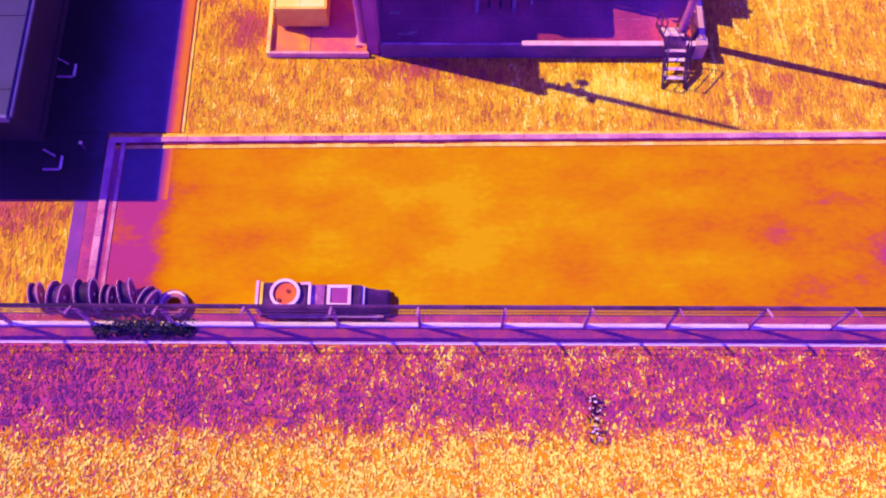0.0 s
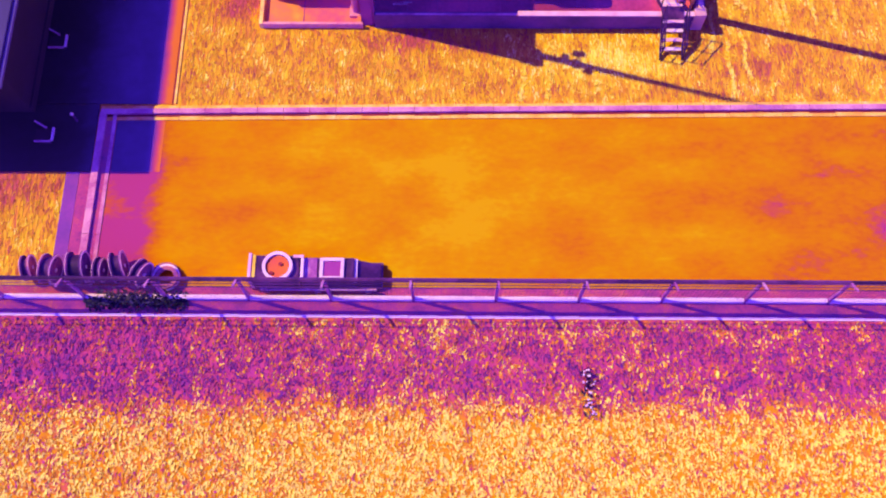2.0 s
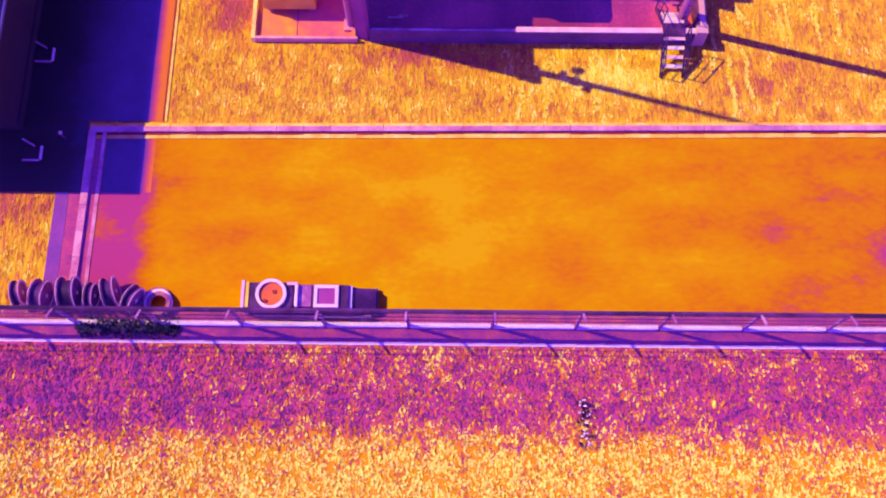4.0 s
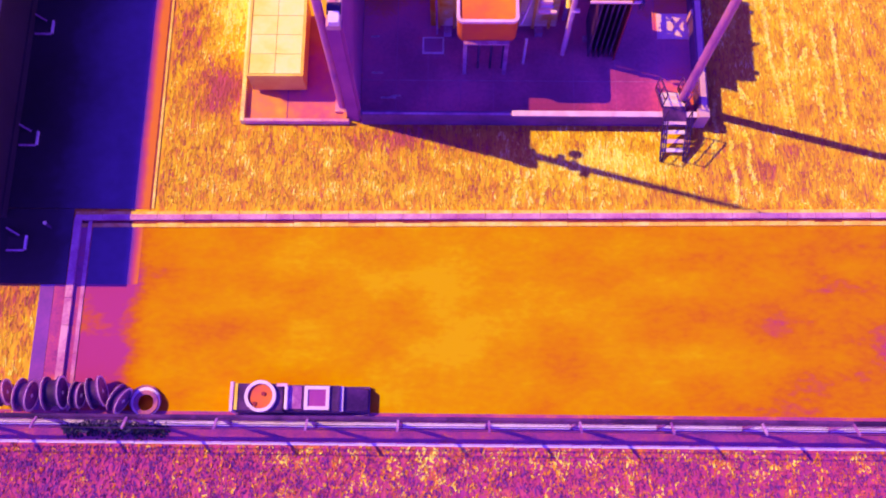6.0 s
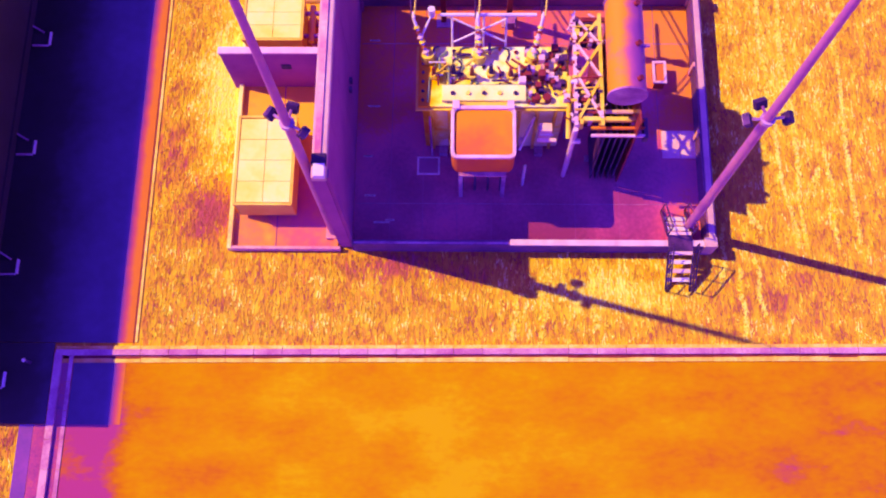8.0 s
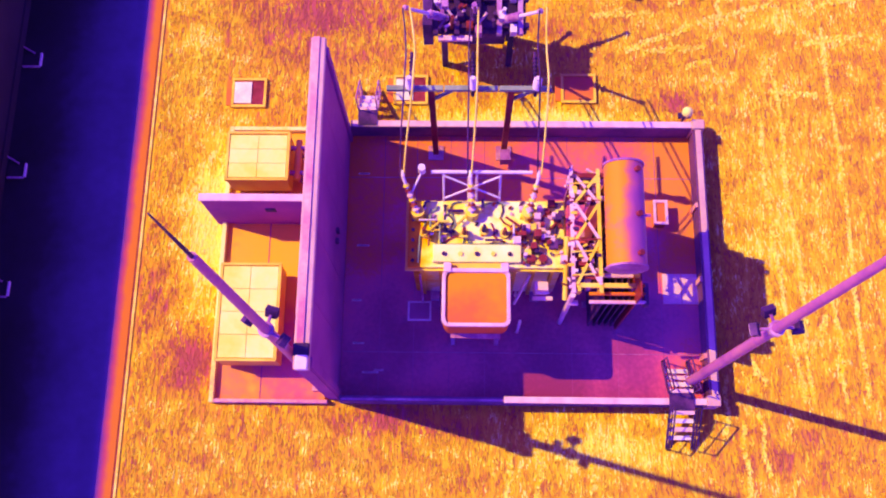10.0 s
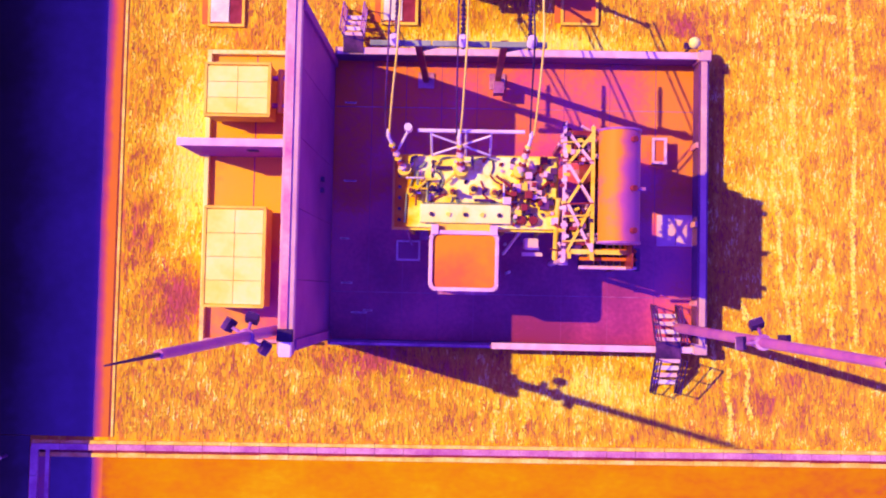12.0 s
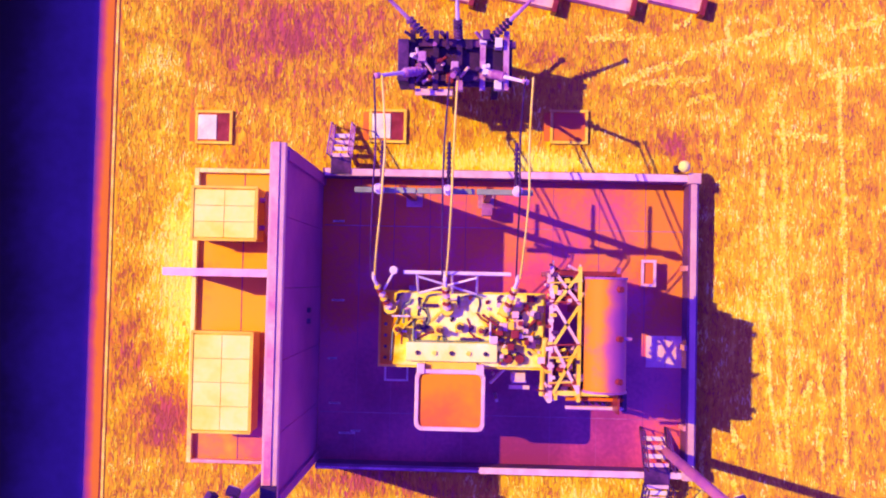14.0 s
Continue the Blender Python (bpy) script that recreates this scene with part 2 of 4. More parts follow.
def beam(bm, p, q, w, h=None):
    """A square bar from p to q."""
    p, q = Vector(p), Vector(q)
    d = q - p
    m = Matrix.Translation((p + q) / 2) @ d.to_track_quat("Z", "Y").to_matrix().to_4x4() @ Matrix.Diagonal((w, h or w, d.length, 1))
    bmesh.ops.create_cube(bm, size=1.0, matrix=m)


def ring(bm, c, r_in, r_out, h, seg=28, axis="Z"):
    """A flat ring with thickness."""
    rot = {"Z": Matrix.Identity(4), "X": Matrix.Rotation(radians(90), 4, "Y"), "Y": Matrix.Rotation(radians(90), 4, "X")}[axis]
    m = Matrix.Translation(c) @ rot
    rows = []
    for i in range(seg):
        a = 2 * math.pi * i / seg
        rows.append([bm.verts.new(m @ Vector((r * math.cos(a), r * math.sin(a), z))) for r, z in
                     ((r_in, -h / 2), (r_out, -h / 2), (r_out, h / 2), (r_in, h / 2))])
    for i in range(seg):
        a, b = rows[i], rows[(i + 1) % seg]
        for k in range(4):
            bm.faces.new((a[k], b[k], b[(k + 1) % 4], a[(k + 1) % 4]))


def mesh_of(name, bm, material, smooth=False):
    bmesh.ops.recalc_face_normals(bm, faces=bm.faces)
    me = bpy.data.meshes.new(name)
    bm.to_mesh(me)
    bm.free()
    me.materials.append(material)
    if smooth:
        for p in me.polygons:
            p.use_smooth = True
        me.set_sharp_from_angle(angle=radians(40))
    return me


def thing(name, label, category, at=(0, 0, 0), group="", kind=""):
    ob = new(name)
    ob.empty_display_size = 0.2
    ob.location = at
    return tagged(ob, label, category, group, kind)


def part(name, bm, material, parent, label="", smooth=False):
    ob = new(name, mesh_of(name, bm, material, smooth))
    ob.parent = parent
    return tagged(ob, label) if label else ob


def solid(name, bm, material, label, category, kind="", group="", smooth=False):
    return tagged(new(name, mesh_of(name, bm, material, smooth)), label, category, group, kind)


def B():
    return bmesh.new()


def boxpart(name, dims, material, parent, label="", bevel=0.0):
    bm = B()
    box(bm, *dims, bevel)
    return part(name, bm, material, parent, label)


# ---- ground, road, kerbs ----
bm = B()
NX = [-2500, -300, -60] + list(range(-30, 31, 3)) + [60, 300, 2500]
NY = [-2500, -300, -60] + list(range(-15, 61, 3)) + [120, 400, 2500]
gv = [[bm.verts.new((x, y, 0)) for x in NX] for y in NY]
for j in range(len(NY) - 1):
    for i in range(len(NX) - 1):
        bm.faces.new((gv[j][i], gv[j][i + 1], gv[j + 1][i + 1], gv[j + 1][i]))
solid("ground", bm, M_LAWN, "dry warm lawn round the transformer bay", "ground", "structure")

bm = B()
box(bm, -80, 120, -60, 9.58, -0.2, 0.006)
solid("meadow", bm, M_MEADOW, "rough dry meadow outside the fence", "ground", "structure")
bm = B()
box(bm, -80, 120, 9.58, 10.62, -0.2, 0.024)
solid("gravel_strip", bm, M_GRAVEL, "cool gravel strip along the fence foot", "ground", "structure")


def kerb_y(x):
    return 17.39 + 0.011 * (x - 1.1)


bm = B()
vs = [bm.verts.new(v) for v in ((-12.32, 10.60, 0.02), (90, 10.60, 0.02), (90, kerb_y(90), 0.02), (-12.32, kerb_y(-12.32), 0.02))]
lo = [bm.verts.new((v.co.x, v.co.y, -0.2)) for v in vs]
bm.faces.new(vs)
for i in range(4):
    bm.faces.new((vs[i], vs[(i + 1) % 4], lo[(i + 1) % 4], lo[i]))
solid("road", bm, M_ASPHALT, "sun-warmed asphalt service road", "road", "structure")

# ground sheets coloured dark to stand in for the building's shadow
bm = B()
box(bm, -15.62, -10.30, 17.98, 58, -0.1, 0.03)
solid("pavement_yard", bm, M_YARD_SHADE, "ground coloured dark as the building's shadow", "pavement", "structure")
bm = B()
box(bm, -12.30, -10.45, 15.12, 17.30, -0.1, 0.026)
solid("pavement_corner", bm, M_YARD_SHADE, "road end patch coloured dark as the building's shadow", "pavement", "structure")
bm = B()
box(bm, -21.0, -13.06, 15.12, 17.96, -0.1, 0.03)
solid("pavement_gable", bm, M_YARD_SHADE, "ground before the gable coloured dark as its shadow", "pavement", "structure")

# ---- building ----
bld = thing("storage_building", "low cold storage building with an overhanging blue-violet sheet roof", "building", (-17.2, 30, 0))


def at_parent(ob, parent):
    ob.matrix_parent_inverse = Matrix.Translation(parent.location).inverted()
    return ob


def bpart(name, dims, material, parent, label="", bevel=0.0):
    return at_parent(boxpart(name, dims, material, parent, label, bevel), parent)


bpart("wall", (-21.0, -15.6, 17.6, 58, 0, 4.20), M_BWALL, bld)
bpart("plinth", (-15.6, -15.52, 17.6, 58, 0, 0.4), M_BWALL, bld)
bpart("roof", (-21.4, -14.8, 16.2, 59, 4.20, 4.48), M_ROOF, bld, "blue-violet sheet roof", 0.03)
bpart("gutter", (-14.80, -14.68, 16.2, 59, 4.24, 4.38), M_ROOFEDGE, bld, "blue-violet metal gutter", 0.03)
bpart("verge", (-21.4, -14.8, 16.08, 16.2, 4.18, 4.50), M_ROOFEDGE, bld)
for i in range(14):
    bpart("roof_rib", (-21.35, -14.85, 17.2 + i * 3, 17.26 + i * 3, 4.48, 4.51), M_ROOF, bld)


def drain_stone(x, y):
    t = thing("drain_stone", "small U-shaped concrete splash stone at the wall foot", "drain", (x, y, 0.03), "drain stones")
    boxpart("end", (0.24, 0.32, -0.28, 0.26, 0, 0.12), M_PALE, t, "pale end block", 0.02)
    boxpart("channel", (-0.40, 0.24, -0.34, -0.27, 0, 0.10), M_STEEL, t, "steel channel side", 0.02)
    boxpart("bed", (-0.40, 0.23, -0.27, 0.22, 0, 0.03), M_BWALL, t)
    bm = B()
    beam(bm, (-0.5, 0.55, 0.05), (0.0, 0.26, 0.05), 0.07)
    part("pipe", bm, M_STEEL, t)
    return t


ds = drain_stone(-14.95, 16.65)
for yy in (20.75, 25.4, 29.95, 34.5):
    copy_thing(ds, pose(-15.05, yy, 0.03))
mk = thing("marker_post", "short white marker post in the shade-toned paving", "post", (-13.86, 17.25, 0.03))
bm = B()
rod(bm, (0, 0, 0), (0, 0, 0.5), 0.06, 0.05)
part("shaft", bm, M_DARK, mk)
bm = B()
bmesh.ops.create_uvsphere(bm, u_segments=10, v_segments=6, radius=0.075, matrix=Matrix.Translation((0, 0, 0.52)))
part("cap", bm, M_LID, mk, "white cap", True)

# channel beside the road end
bm = B()
box(bm, -13.95, -13.45, 10.45, 15.1, -0.1, 0.02)
solid("drain_channel", bm, M_CHANNEL, "cool concrete drain channel beside the kerb", "channel", "structure")

bm = B()
box(bm, -13.44, -12.99, 10.62, 15.1, -0.1, 0.016)
solid("gravel_margin", bm, M_GRAVEL, "narrow gravel margin between channel and kerb", "ground", "structure")

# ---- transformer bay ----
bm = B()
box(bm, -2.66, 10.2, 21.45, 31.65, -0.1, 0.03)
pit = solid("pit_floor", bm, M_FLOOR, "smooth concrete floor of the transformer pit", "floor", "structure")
bm = B()
box(bm, -7.0, -3.06, 21.5, 31.55, -0.1, 0.10)
solid("cooler_platform", bm, M_PLAT, "concrete cooler platform with open joints", "platform", "structure")
plat = bpy.data.objects["cooler_platform"]

fw = thing("fire_wall", "tall concrete fire wall between transformer and coolers", "wall", (-2.85, 26.5, 0), kind="structure")
for i in range(5):
    y0 = 21.55 + i * 2.01
    bpart("wall_panel", (-3.03, -2.67, y0 + 0.01, y0 + 2.0, 0, 6.95), M_WALL, fw)
    bpart("wall_joint", (-2.99, -2.71, y0 + 2.0, y0 + 2.02, 0, 6.9), M_DARK, fw) if i < 4 else None
bpart("coping", (-3.07, -2.63, 21.5, 31.62, 6.95, 7.22), M_COPING, fw, "pale stone coping", 0.03)
bpart("ridge", (-2.99, -2.80, 21.5, 31.62, 7.22, 7.27), M_BUND, fw)
for yy in (21.75, 31.3):
    bpart("buttress", (-3.12, -2.58, yy - 0.14, yy + 0.14, 0, 6.94), M_WALL, fw)
for yy, zz in ((26.5, 2.6), (26.85, 2.6)):
    bpart("socket", (-2.66, -2.56, yy - 0.08, yy + 0.08, zz, zz + 0.25), M_DARK, fw, "dark wall socket")

wb_ = thing("wall_camera", "dark bracket with a pale housing on the fire wall end", "camera housing", (-2.85, 21.75, 7.27))
boxpart("bracket", (-0.2, 0.24, 0.1, 0.45, 0.0, 0.16), M_DARK, wb_, "", 0.02)
boxpart("housing", (-0.12, 0.22, -0.30, 0.1, 0.0, 0.26), M_PALE, wb_, "pale housing", 0.03)

# bund walls
bw = thing("bund_wall", "low pale concrete bund wall round the pit", "wall", (4, 26.5, 0), kind="structure")
bpart("front_wall", (-2.58, 10.25, 21.42, 21.60, 0, 0.86), M_BUND_SHADED, bw)
bpart("right_wall", (9.92, 10.25, 21.60, 31.40, 0, 0.86), M_BUND_SHADED, bw)
bpart("back_wall", (-2.58, 10.25, 31.40, 31.68, 0, 0.86), M_BUND_SHADED, bw)
bpart("front_coping", (3.0, 9.8, 21.40, 21.62, 0.86, 0.92), M_RIMPINK, bw, "pale pink coping", 0.02)
# Dimmer, thinner coping where the fire wall's shadow crosses the front wall.
bpart("front_rail", (-2.5, 3.0, 21.45, 21.52, 0.86, 0.90), M_STEEL, bw, "thin dim strip for the shaded length of coping")
bpart("right_coping", (9.98, 10.19, 21.40, 31.66, 0.86, 0.92), M_COPING, bw, "pale blue-violet coping", 0.02)
bpart("back_coping", (-2.5, 9.9, 31.42, 31.66, 0.86, 0.92), M_RIMPINK, bw, "pale pink coping", 0.02)
for x0, y0 in ((9.8, 21.36), (9.86, 31.36)):
    bpart("corner_block", (x0, x0 + 0.44, y0, y0 + 0.36, 0, 1.0), M_COPING, bw, "pale corner block", 0.03)
for yy in (23.0, 25.7, 28.4):
    bpart("pilaster", (9.84, 9.92, yy, yy + 0.18, 0, 0.84), M_BUND, bw)

# cooler platform rim and partition
rim = thing("platform_rim", "low concrete rim round the cooler platform", "kerb", (-5, 26.5, 0), kind="structure")
bpart("side_rim", (-7.16, -7.0, 21.4, 31.65, 0, 0.32), M_RIM, rim, "", 0.02)
bpart("front_rim", (-7.0, -3.06, 21.40, 21.52, 0, 0.30), M_BUND, rim, "", 0.02)
bpart("back_rim", (-7.0, -3.06, 31.5, 31.65, 0, 0.32), M_RIM, rim, "", 0.02)
bpart("inner_rim", (-3.30, -3.16, 21.52, 31.5, 0.1, 0.22), M_PLAT, rim)
pw = thing("partition_wall", "concrete partition wall between two coolers", "wall", (-5.2, 28, 0), kind="structure")
bpart("slab", (-7.36, -3.13, 27.90, 28.10, 0, 2.72), M_WALL, pw)
bpart("coping", (-7.40, -3.13, 27.87, 28.13, 2.72, 2.8), M_RIMPINK, pw, "pale pink coping", 0.02)
bpart("hatch", (-5.3, -4.95, 27.86, 27.9, 1.6, 1.9), M_DARK, pw, "small dark hatch")


def cooler(x0, x1, y0, y1, rows, label):
    cx, cy = (x0 + x1) / 2, (y0 + y1) / 2
    t = thing("cooler", label, "cooler", (cx, cy, 0.1), "oil coolers")
    w, d = (x1 - x0) / 2, (y1 - y0) / 2
    boxpart("casing", (-w, w, -d, d, 0.22, 1.38), M_COOLEDGE, t, "", 0.02)
    for sx in (-1, 1):
        for sy in (-1, 1):
            boxpart("foot", (sx * (w - 0.2) - 0.1, sx * (w - 0.2) + 0.1, sy * (d - 0.2) - 0.1, sy * (d - 0.2) + 0.1, 0, 0.22), M_STEEL, t)
    for i in range(2):
        for j in range(rows):
            a0 = -w + 0.06 + i * (w - 0.055)
            a1 = a0 + w - 0.068
            b0 = -d + 0.08 + j * (2 * d - 0.16) / rows
            b1 = b0 + (2 * d - 0.16) / rows - 0.012
            boxpart("top_panel", (a0, a1, b0, b1, 1.38, 1.44), M_COOLER, t, "pale hot top panel", 0.012)
    for e, dims in (("frame", (-w - 0.03, w + 0.03, -d - 0.04, -d + 0.05, 1.30, 1.47)), ("frame", (-w - 0.03, w + 0.03, d - 0.05, d + 0.04, 1.30, 1.47)),
                    ("frame", (w - 0.05, w + 0.05, -d, d, 1.30, 1.47)), ("frame", (-w - 0.05, -w + 0.05, -d, d, 1.30, 1.47))):
        boxpart(e, dims, M_COOLEDGE, t, "", 0.015)
    return t


cooler(-6.72, -4.70, 22.66, 26.0, 4, "long pale hot oil cooler with a panelled top")
c2 = cooler(-6.85, -4.68, 29.1, 30.88, 3, "short pale hot oil cooler with a panelled top")
hd = thing("cooler_header", "pipe header beside the short cooler", "pipe", (-4.2, 30.0, 0.1))
bm = B()
rod(bm, (-0.2, -0.7, 0.9), (-0.2, 0.8, 0.9), 0.12)
part("header", bm, M_COOLEDGE, hd, "", True)
for yy in (-0.45, 0.5):
    bm = B()
    rod(bm, (-0.5, yy, 0.9), (0.75, yy, 0.9), 0.09)
    part("branch", bm, M_STEEL, hd, "", True)
    boxpart("support", (-0.28, -0.12, yy - 0.05, yy + 0.05, 0, 0.8), M_STEEL, hd)

# foundation pads on the lawn
def pad(x, y, covered=True, w=1.32, d=1.2):
    t = thing("foundation_pad", "square concrete foundation with raised rim and pale cover" if covered else "bare square concrete foundation with raised rim", "foundation", (x, y, 0), "foundation pads")
    boxpart("base", (-w / 2 - 0.22, w / 2 - 0.02, -d / 2 + 0.1, d / 2 - 0.1, 0, 0.05), M_WARM, t)
    for dims in ((-w / 2, w / 2, -d / 2, -d / 2 + 0.10, 0, 0.13), (-w / 2, w / 2, d / 2 - 0.10, d / 2, 0, 0.13),
                 (w / 2 - 0.10, w / 2, -d / 2 + 0.10, d / 2 - 0.10, 0, 0.13), (-w / 2, -w / 2 + 0.10, -d / 2 + 0.10, d / 2 - 0.10, 0, 0.13)):
        boxpart("rim", dims, M_PAD, t, "", 0.015)
    if covered:
        boxpart("cover", (-w / 2 + 0.10, 0.10, -d / 2 + 0.16, d / 2 - 0.16, 0.05, 0.12), M_LID, t, "pale sheet cover", 0.02)
    boxpart("recess", (0.10 if covered else -w / 2 + 0.10, w / 2 - 0.10, -d / 2 + 0.10, d / 2 - 0.10, 0.02, 0.08), M_BROWN if covered else M_WARM, t)
    return t


pd = pad(-6.60, 33.13)
copy_thing(pd, pose(-0.45, 33.28, 0))
pad(5.90, 33.36, False)

# ---- transformer ----
tr = thing("power_transformer", "large hot yellow power transformer with crowded lid piping", "transformer", (2.3, 26.4, 0.03))


def tp(name, dims, material, label="", bevel=0.0, parent=None):
    return at_parent(boxpart(name, dims, material, parent or tr, label, bevel), tr) if parent is None else boxpart(name, dims, material, parent, label, bevel)


def trod(name, p, q, r, material, label="", r2=None, seg=12):
    bm = B()
    rod(bm, p, q, r, r2, seg)
    return at_parent(part(name, bm, material, tr, label, True), tr)


tp("tank", (-0.05, 4.75, 25.38, 27.42, 0.35, 3.86), M_HOT, "hot pale yellow tank", 0.05)
tp("lid", (-0.18, 4.82, 25.28, 27.5, 3.86, 3.98), M_HOT, "glowing pale lid", 0.03)
tp("lid_flange", (-0.26, 4.88, 25.20, 27.56, 3.78, 3.86), M_HOTTRIM, "", 0.02)
for i in range(8):
    xx = 0.25 + i * 0.6
    for y0, y1 in ((25.26, 25.38), (27.42, 27.54)):
        tp("stiffener", (xx - 0.05, xx + 0.05, y0, y1, 0.4, 3.74), M_HOTTRIM)
for xx in (0.6, 4.1):
    tp("skid", (xx - 0.15, xx + 0.15, 25.1, 27.7, 0.03, 0.35), M_STEEL)
tp("lid_duct", (0.62, 3.42, 25.42, 26.0, 3.98, 4.16), M_LIDPALE, "pale cover duct on the lid", 0.04)
for i in range(5):
    trod("lid_plug", (0.98 + i * 0.52, 25.68, 4.15), (0.98 + i * 0.52, 25.68, 4.22), 0.07, M_YSTEEL if i % 2 else M_DARK)
for i in range(6):
    trod("lid_bolt", (-0.02, 25.5 + i * 0.34, 3.98), (-0.02, 25.5 + i * 0.34, 4.04), 0.05, M_DARK)
# bushings on the lid
for i, (xx, tx) in enumerate(((0.12, -0.32), (1.86, 1.80), (3.66, 3.93))):
    foot, tip = Vector((xx, 27.0, 4.28)), Vector((tx, 27.9, 5.12))
    trod("turret", (xx, 27.0, 3.98), (xx, 27.06, 4.3), 0.22, M_HOTTRIM, "bushing turret")
    for k in range(6):
        a, b = foot.lerp(tip, 0.10 + 0.13 * k), foot.lerp(tip, 0.16 + 0.13 * k)
        trod("shed", a, b, 0.14 - 0.006 * k, (M_RIMPINK, M_BROWN, M_YSTEEL)[k % 3], "porcelain shed", 0.08)
    trod("bushing_core", foot, tip, 0.055, M_PALE)
    trod("terminal", tip, tip + Vector((0, 0.22, 0.05)), 0.06, M_PALE, "pale terminal")
for i, xx in enumerate((0.35, 1.0, 1.62, 2.25, 2.9, 3.5)):
    yy = 26.38 + 0.10 * (i % 2)
    trod("low_turret", (xx, yy, 3.98), (xx, yy, 4.15), 0.15, M_YSTEEL)
    trod("low_bushing", (xx, yy, 4.15), (xx, yy, 4.62), 0.09, M_DARK if i % 2 else M_BROWN, "", 0.05)
rng = random.Random(7)
for i in range(26):
    xx, yy = rng.uniform(0.2, 4.5), rng.uniform(26.05, 27.35)
    a = rng.choice((0, 0, 90, 45, -35))
    ln = rng.uniform(0.25, 0.75)
    dx, dy = math.cos(radians(a)) * ln / 2, math.sin(radians(a)) * ln / 2
    zz = 4.06 + rng.uniform(0, 0.28)
    trod("lid_pipe", (xx - dx, yy - dy, zz), (xx + dx, yy + dy, zz), rng.uniform(0.03, 0.055), rng.choice((M_YSTEEL, M_DARK, M_DARK, M_GREENISH, M_PALE, M_BROWN)), "", None, 8)
    trod("pipe_foot", (xx, yy, 3.97), (xx, yy, zz), 0.03, M_YSTEEL, "", None, 6)
for i in range(12):
    xx, yy = rng.uniform(3.55, 4.7), rng.uniform(25.4, 27.3)
    h = rng.uniform(0.15, 0.45)
    w = rng.uniform(0.06, 0.16)
    tp("lid_valve", (xx - w, xx + w, yy - w, yy + w, 3.97, 3.98 + h), rng.choice((M_BROWN, M_DARK, M_YSTEEL, M_RIMPINK)), "", 0.02)
for i in range(58):
    xx, yy = rng.uniform(0.3, 4.75), rng.uniform(26.1, 27.45)
    if i > 40:
        xx, yy = rng.uniform(3.4, 4.8), rng.uniform(25.35, 26.4)
    a = rng.uniform(0, math.pi)
    ln = rng.uniform(0.06, 0.22)
    bm = B()
    dx, dy = math.cos(a) * ln, math.sin(a) * ln
    rod(bm, (xx - dx, yy - dy, 4.02), (xx, yy, 4.05), rng.uniform(0.03, 0.06), None, 7)
    rod(bm, (xx, yy, 4.05), (xx + dy * 0.8, yy + dx * 0.8, 4.02), 0.035, None, 7)
    at_parent(part("lid_fitting", bm, rng.choice((M_DARK, M_DARK, M_GREENISH, M_BROWN, M_RIMPINK, M_WARM, M_YSTEEL)), tr), tr)
for xx in (4.1, 3.75):
    trod("relief_dome", (xx, 25.55, 3.98), (xx, 25.55, 4.2), 0.17, M_BROWN, "dark red relief dome", 0.13)
# cable conduits along the lid
for pts in (((0.15, 25.42, 4.03), (0.2, 26.3, 4.03), (0.55, 27.2, 4.05)), ((0.8, 25.42, 4.03), (3.2, 25.42, 4.03), (3.85, 26.1, 4.05)),
            ((0.7, 26.02, 4.03), (3.2, 26.06, 4.03))):
    bm = B()
    for p, q in zip(pts, pts[1:]):
        rod(bm, p, q, 0.028, seg=8)
    at_parent(part("conduit", bm, M_GREENISH, tr, "dark conduit"), tr)
for i in range(34):
    xx, yy = rng.uniform(3.3, 4.8), rng.uniform(25.3, 27.4)
    w, h = rng.uniform(0.04, 0.12), rng.uniform(0.08, 0.4)
    tp("lid_cap", (xx - w, xx + w, yy - w, yy + w, 3.97, 3.98 + h), rng.choice((M_DARK, M_BROWN, M_BROWN, M_RIMPINK, M_YSTEEL)), "", 0.015)
rh = random.Random(5)
for i in range(16):
    x0, y0 = rh.uniform(0.3, 4.3), rh.uniform(26.0, 27.3)
    pts = [(x0, y0, 4.01)]
    a = rh.uniform(-0.6, 0.6)
    for k in range(4):
        a += rh.uniform(-1.0, 1.0)
        p = pts[-1]
        pts.append((min(4.75, max(0.0, p[0] + 0.22 * math.cos(a))), min(27.45, max(25.95, p[1] + 0.22 * math.sin(a))), 4.01))
    bm = B()
    for p, q in zip(pts, pts[1:]):
        if (Vector(q) - Vector(p)).length > 0.02:
            rod(bm, p, q, 0.03, None, 6)
    at_parent(part("hose", bm, (M_DARK, M_GREENISH, M_BROWN)[i % 3], tr, "dark lid hose"), tr)
# bar behind the bushings
for y0, zz, a, b in ((28.12, 5.0, 0.55, 3.75),):
    trod("bus_bar", (a, y0, zz), (b, y0, zz), 0.06, M_PALE, "pale horizontal bus bar")
    for xx in (0.95, 1.75, 2.0, 2.75):
        trod("bar_post", (xx, 27.45, 3.7), (xx, y0, zz), 0.04, M_PALE)
    trod("bar_brace", (1.0, 27.5, 4.3), (2.75, 28.0, 4.95), 0.035, M_PALE)
    trod("bar_brace", (2.75, 27.5, 4.3), (1.0, 28.0, 4.95), 0.035, M_PALE)
    trod("bar_end", (a - 0.28, y0 + 0.05, zz - 0.1), (a - 0.28, y0 + 0.05, zz + 0.28), 0.12, M_PALE)
    trod("bar_link", (a - 0.6, 27.6, 4.6), (a - 0.28, y0, zz), 0.04, M_PALE)
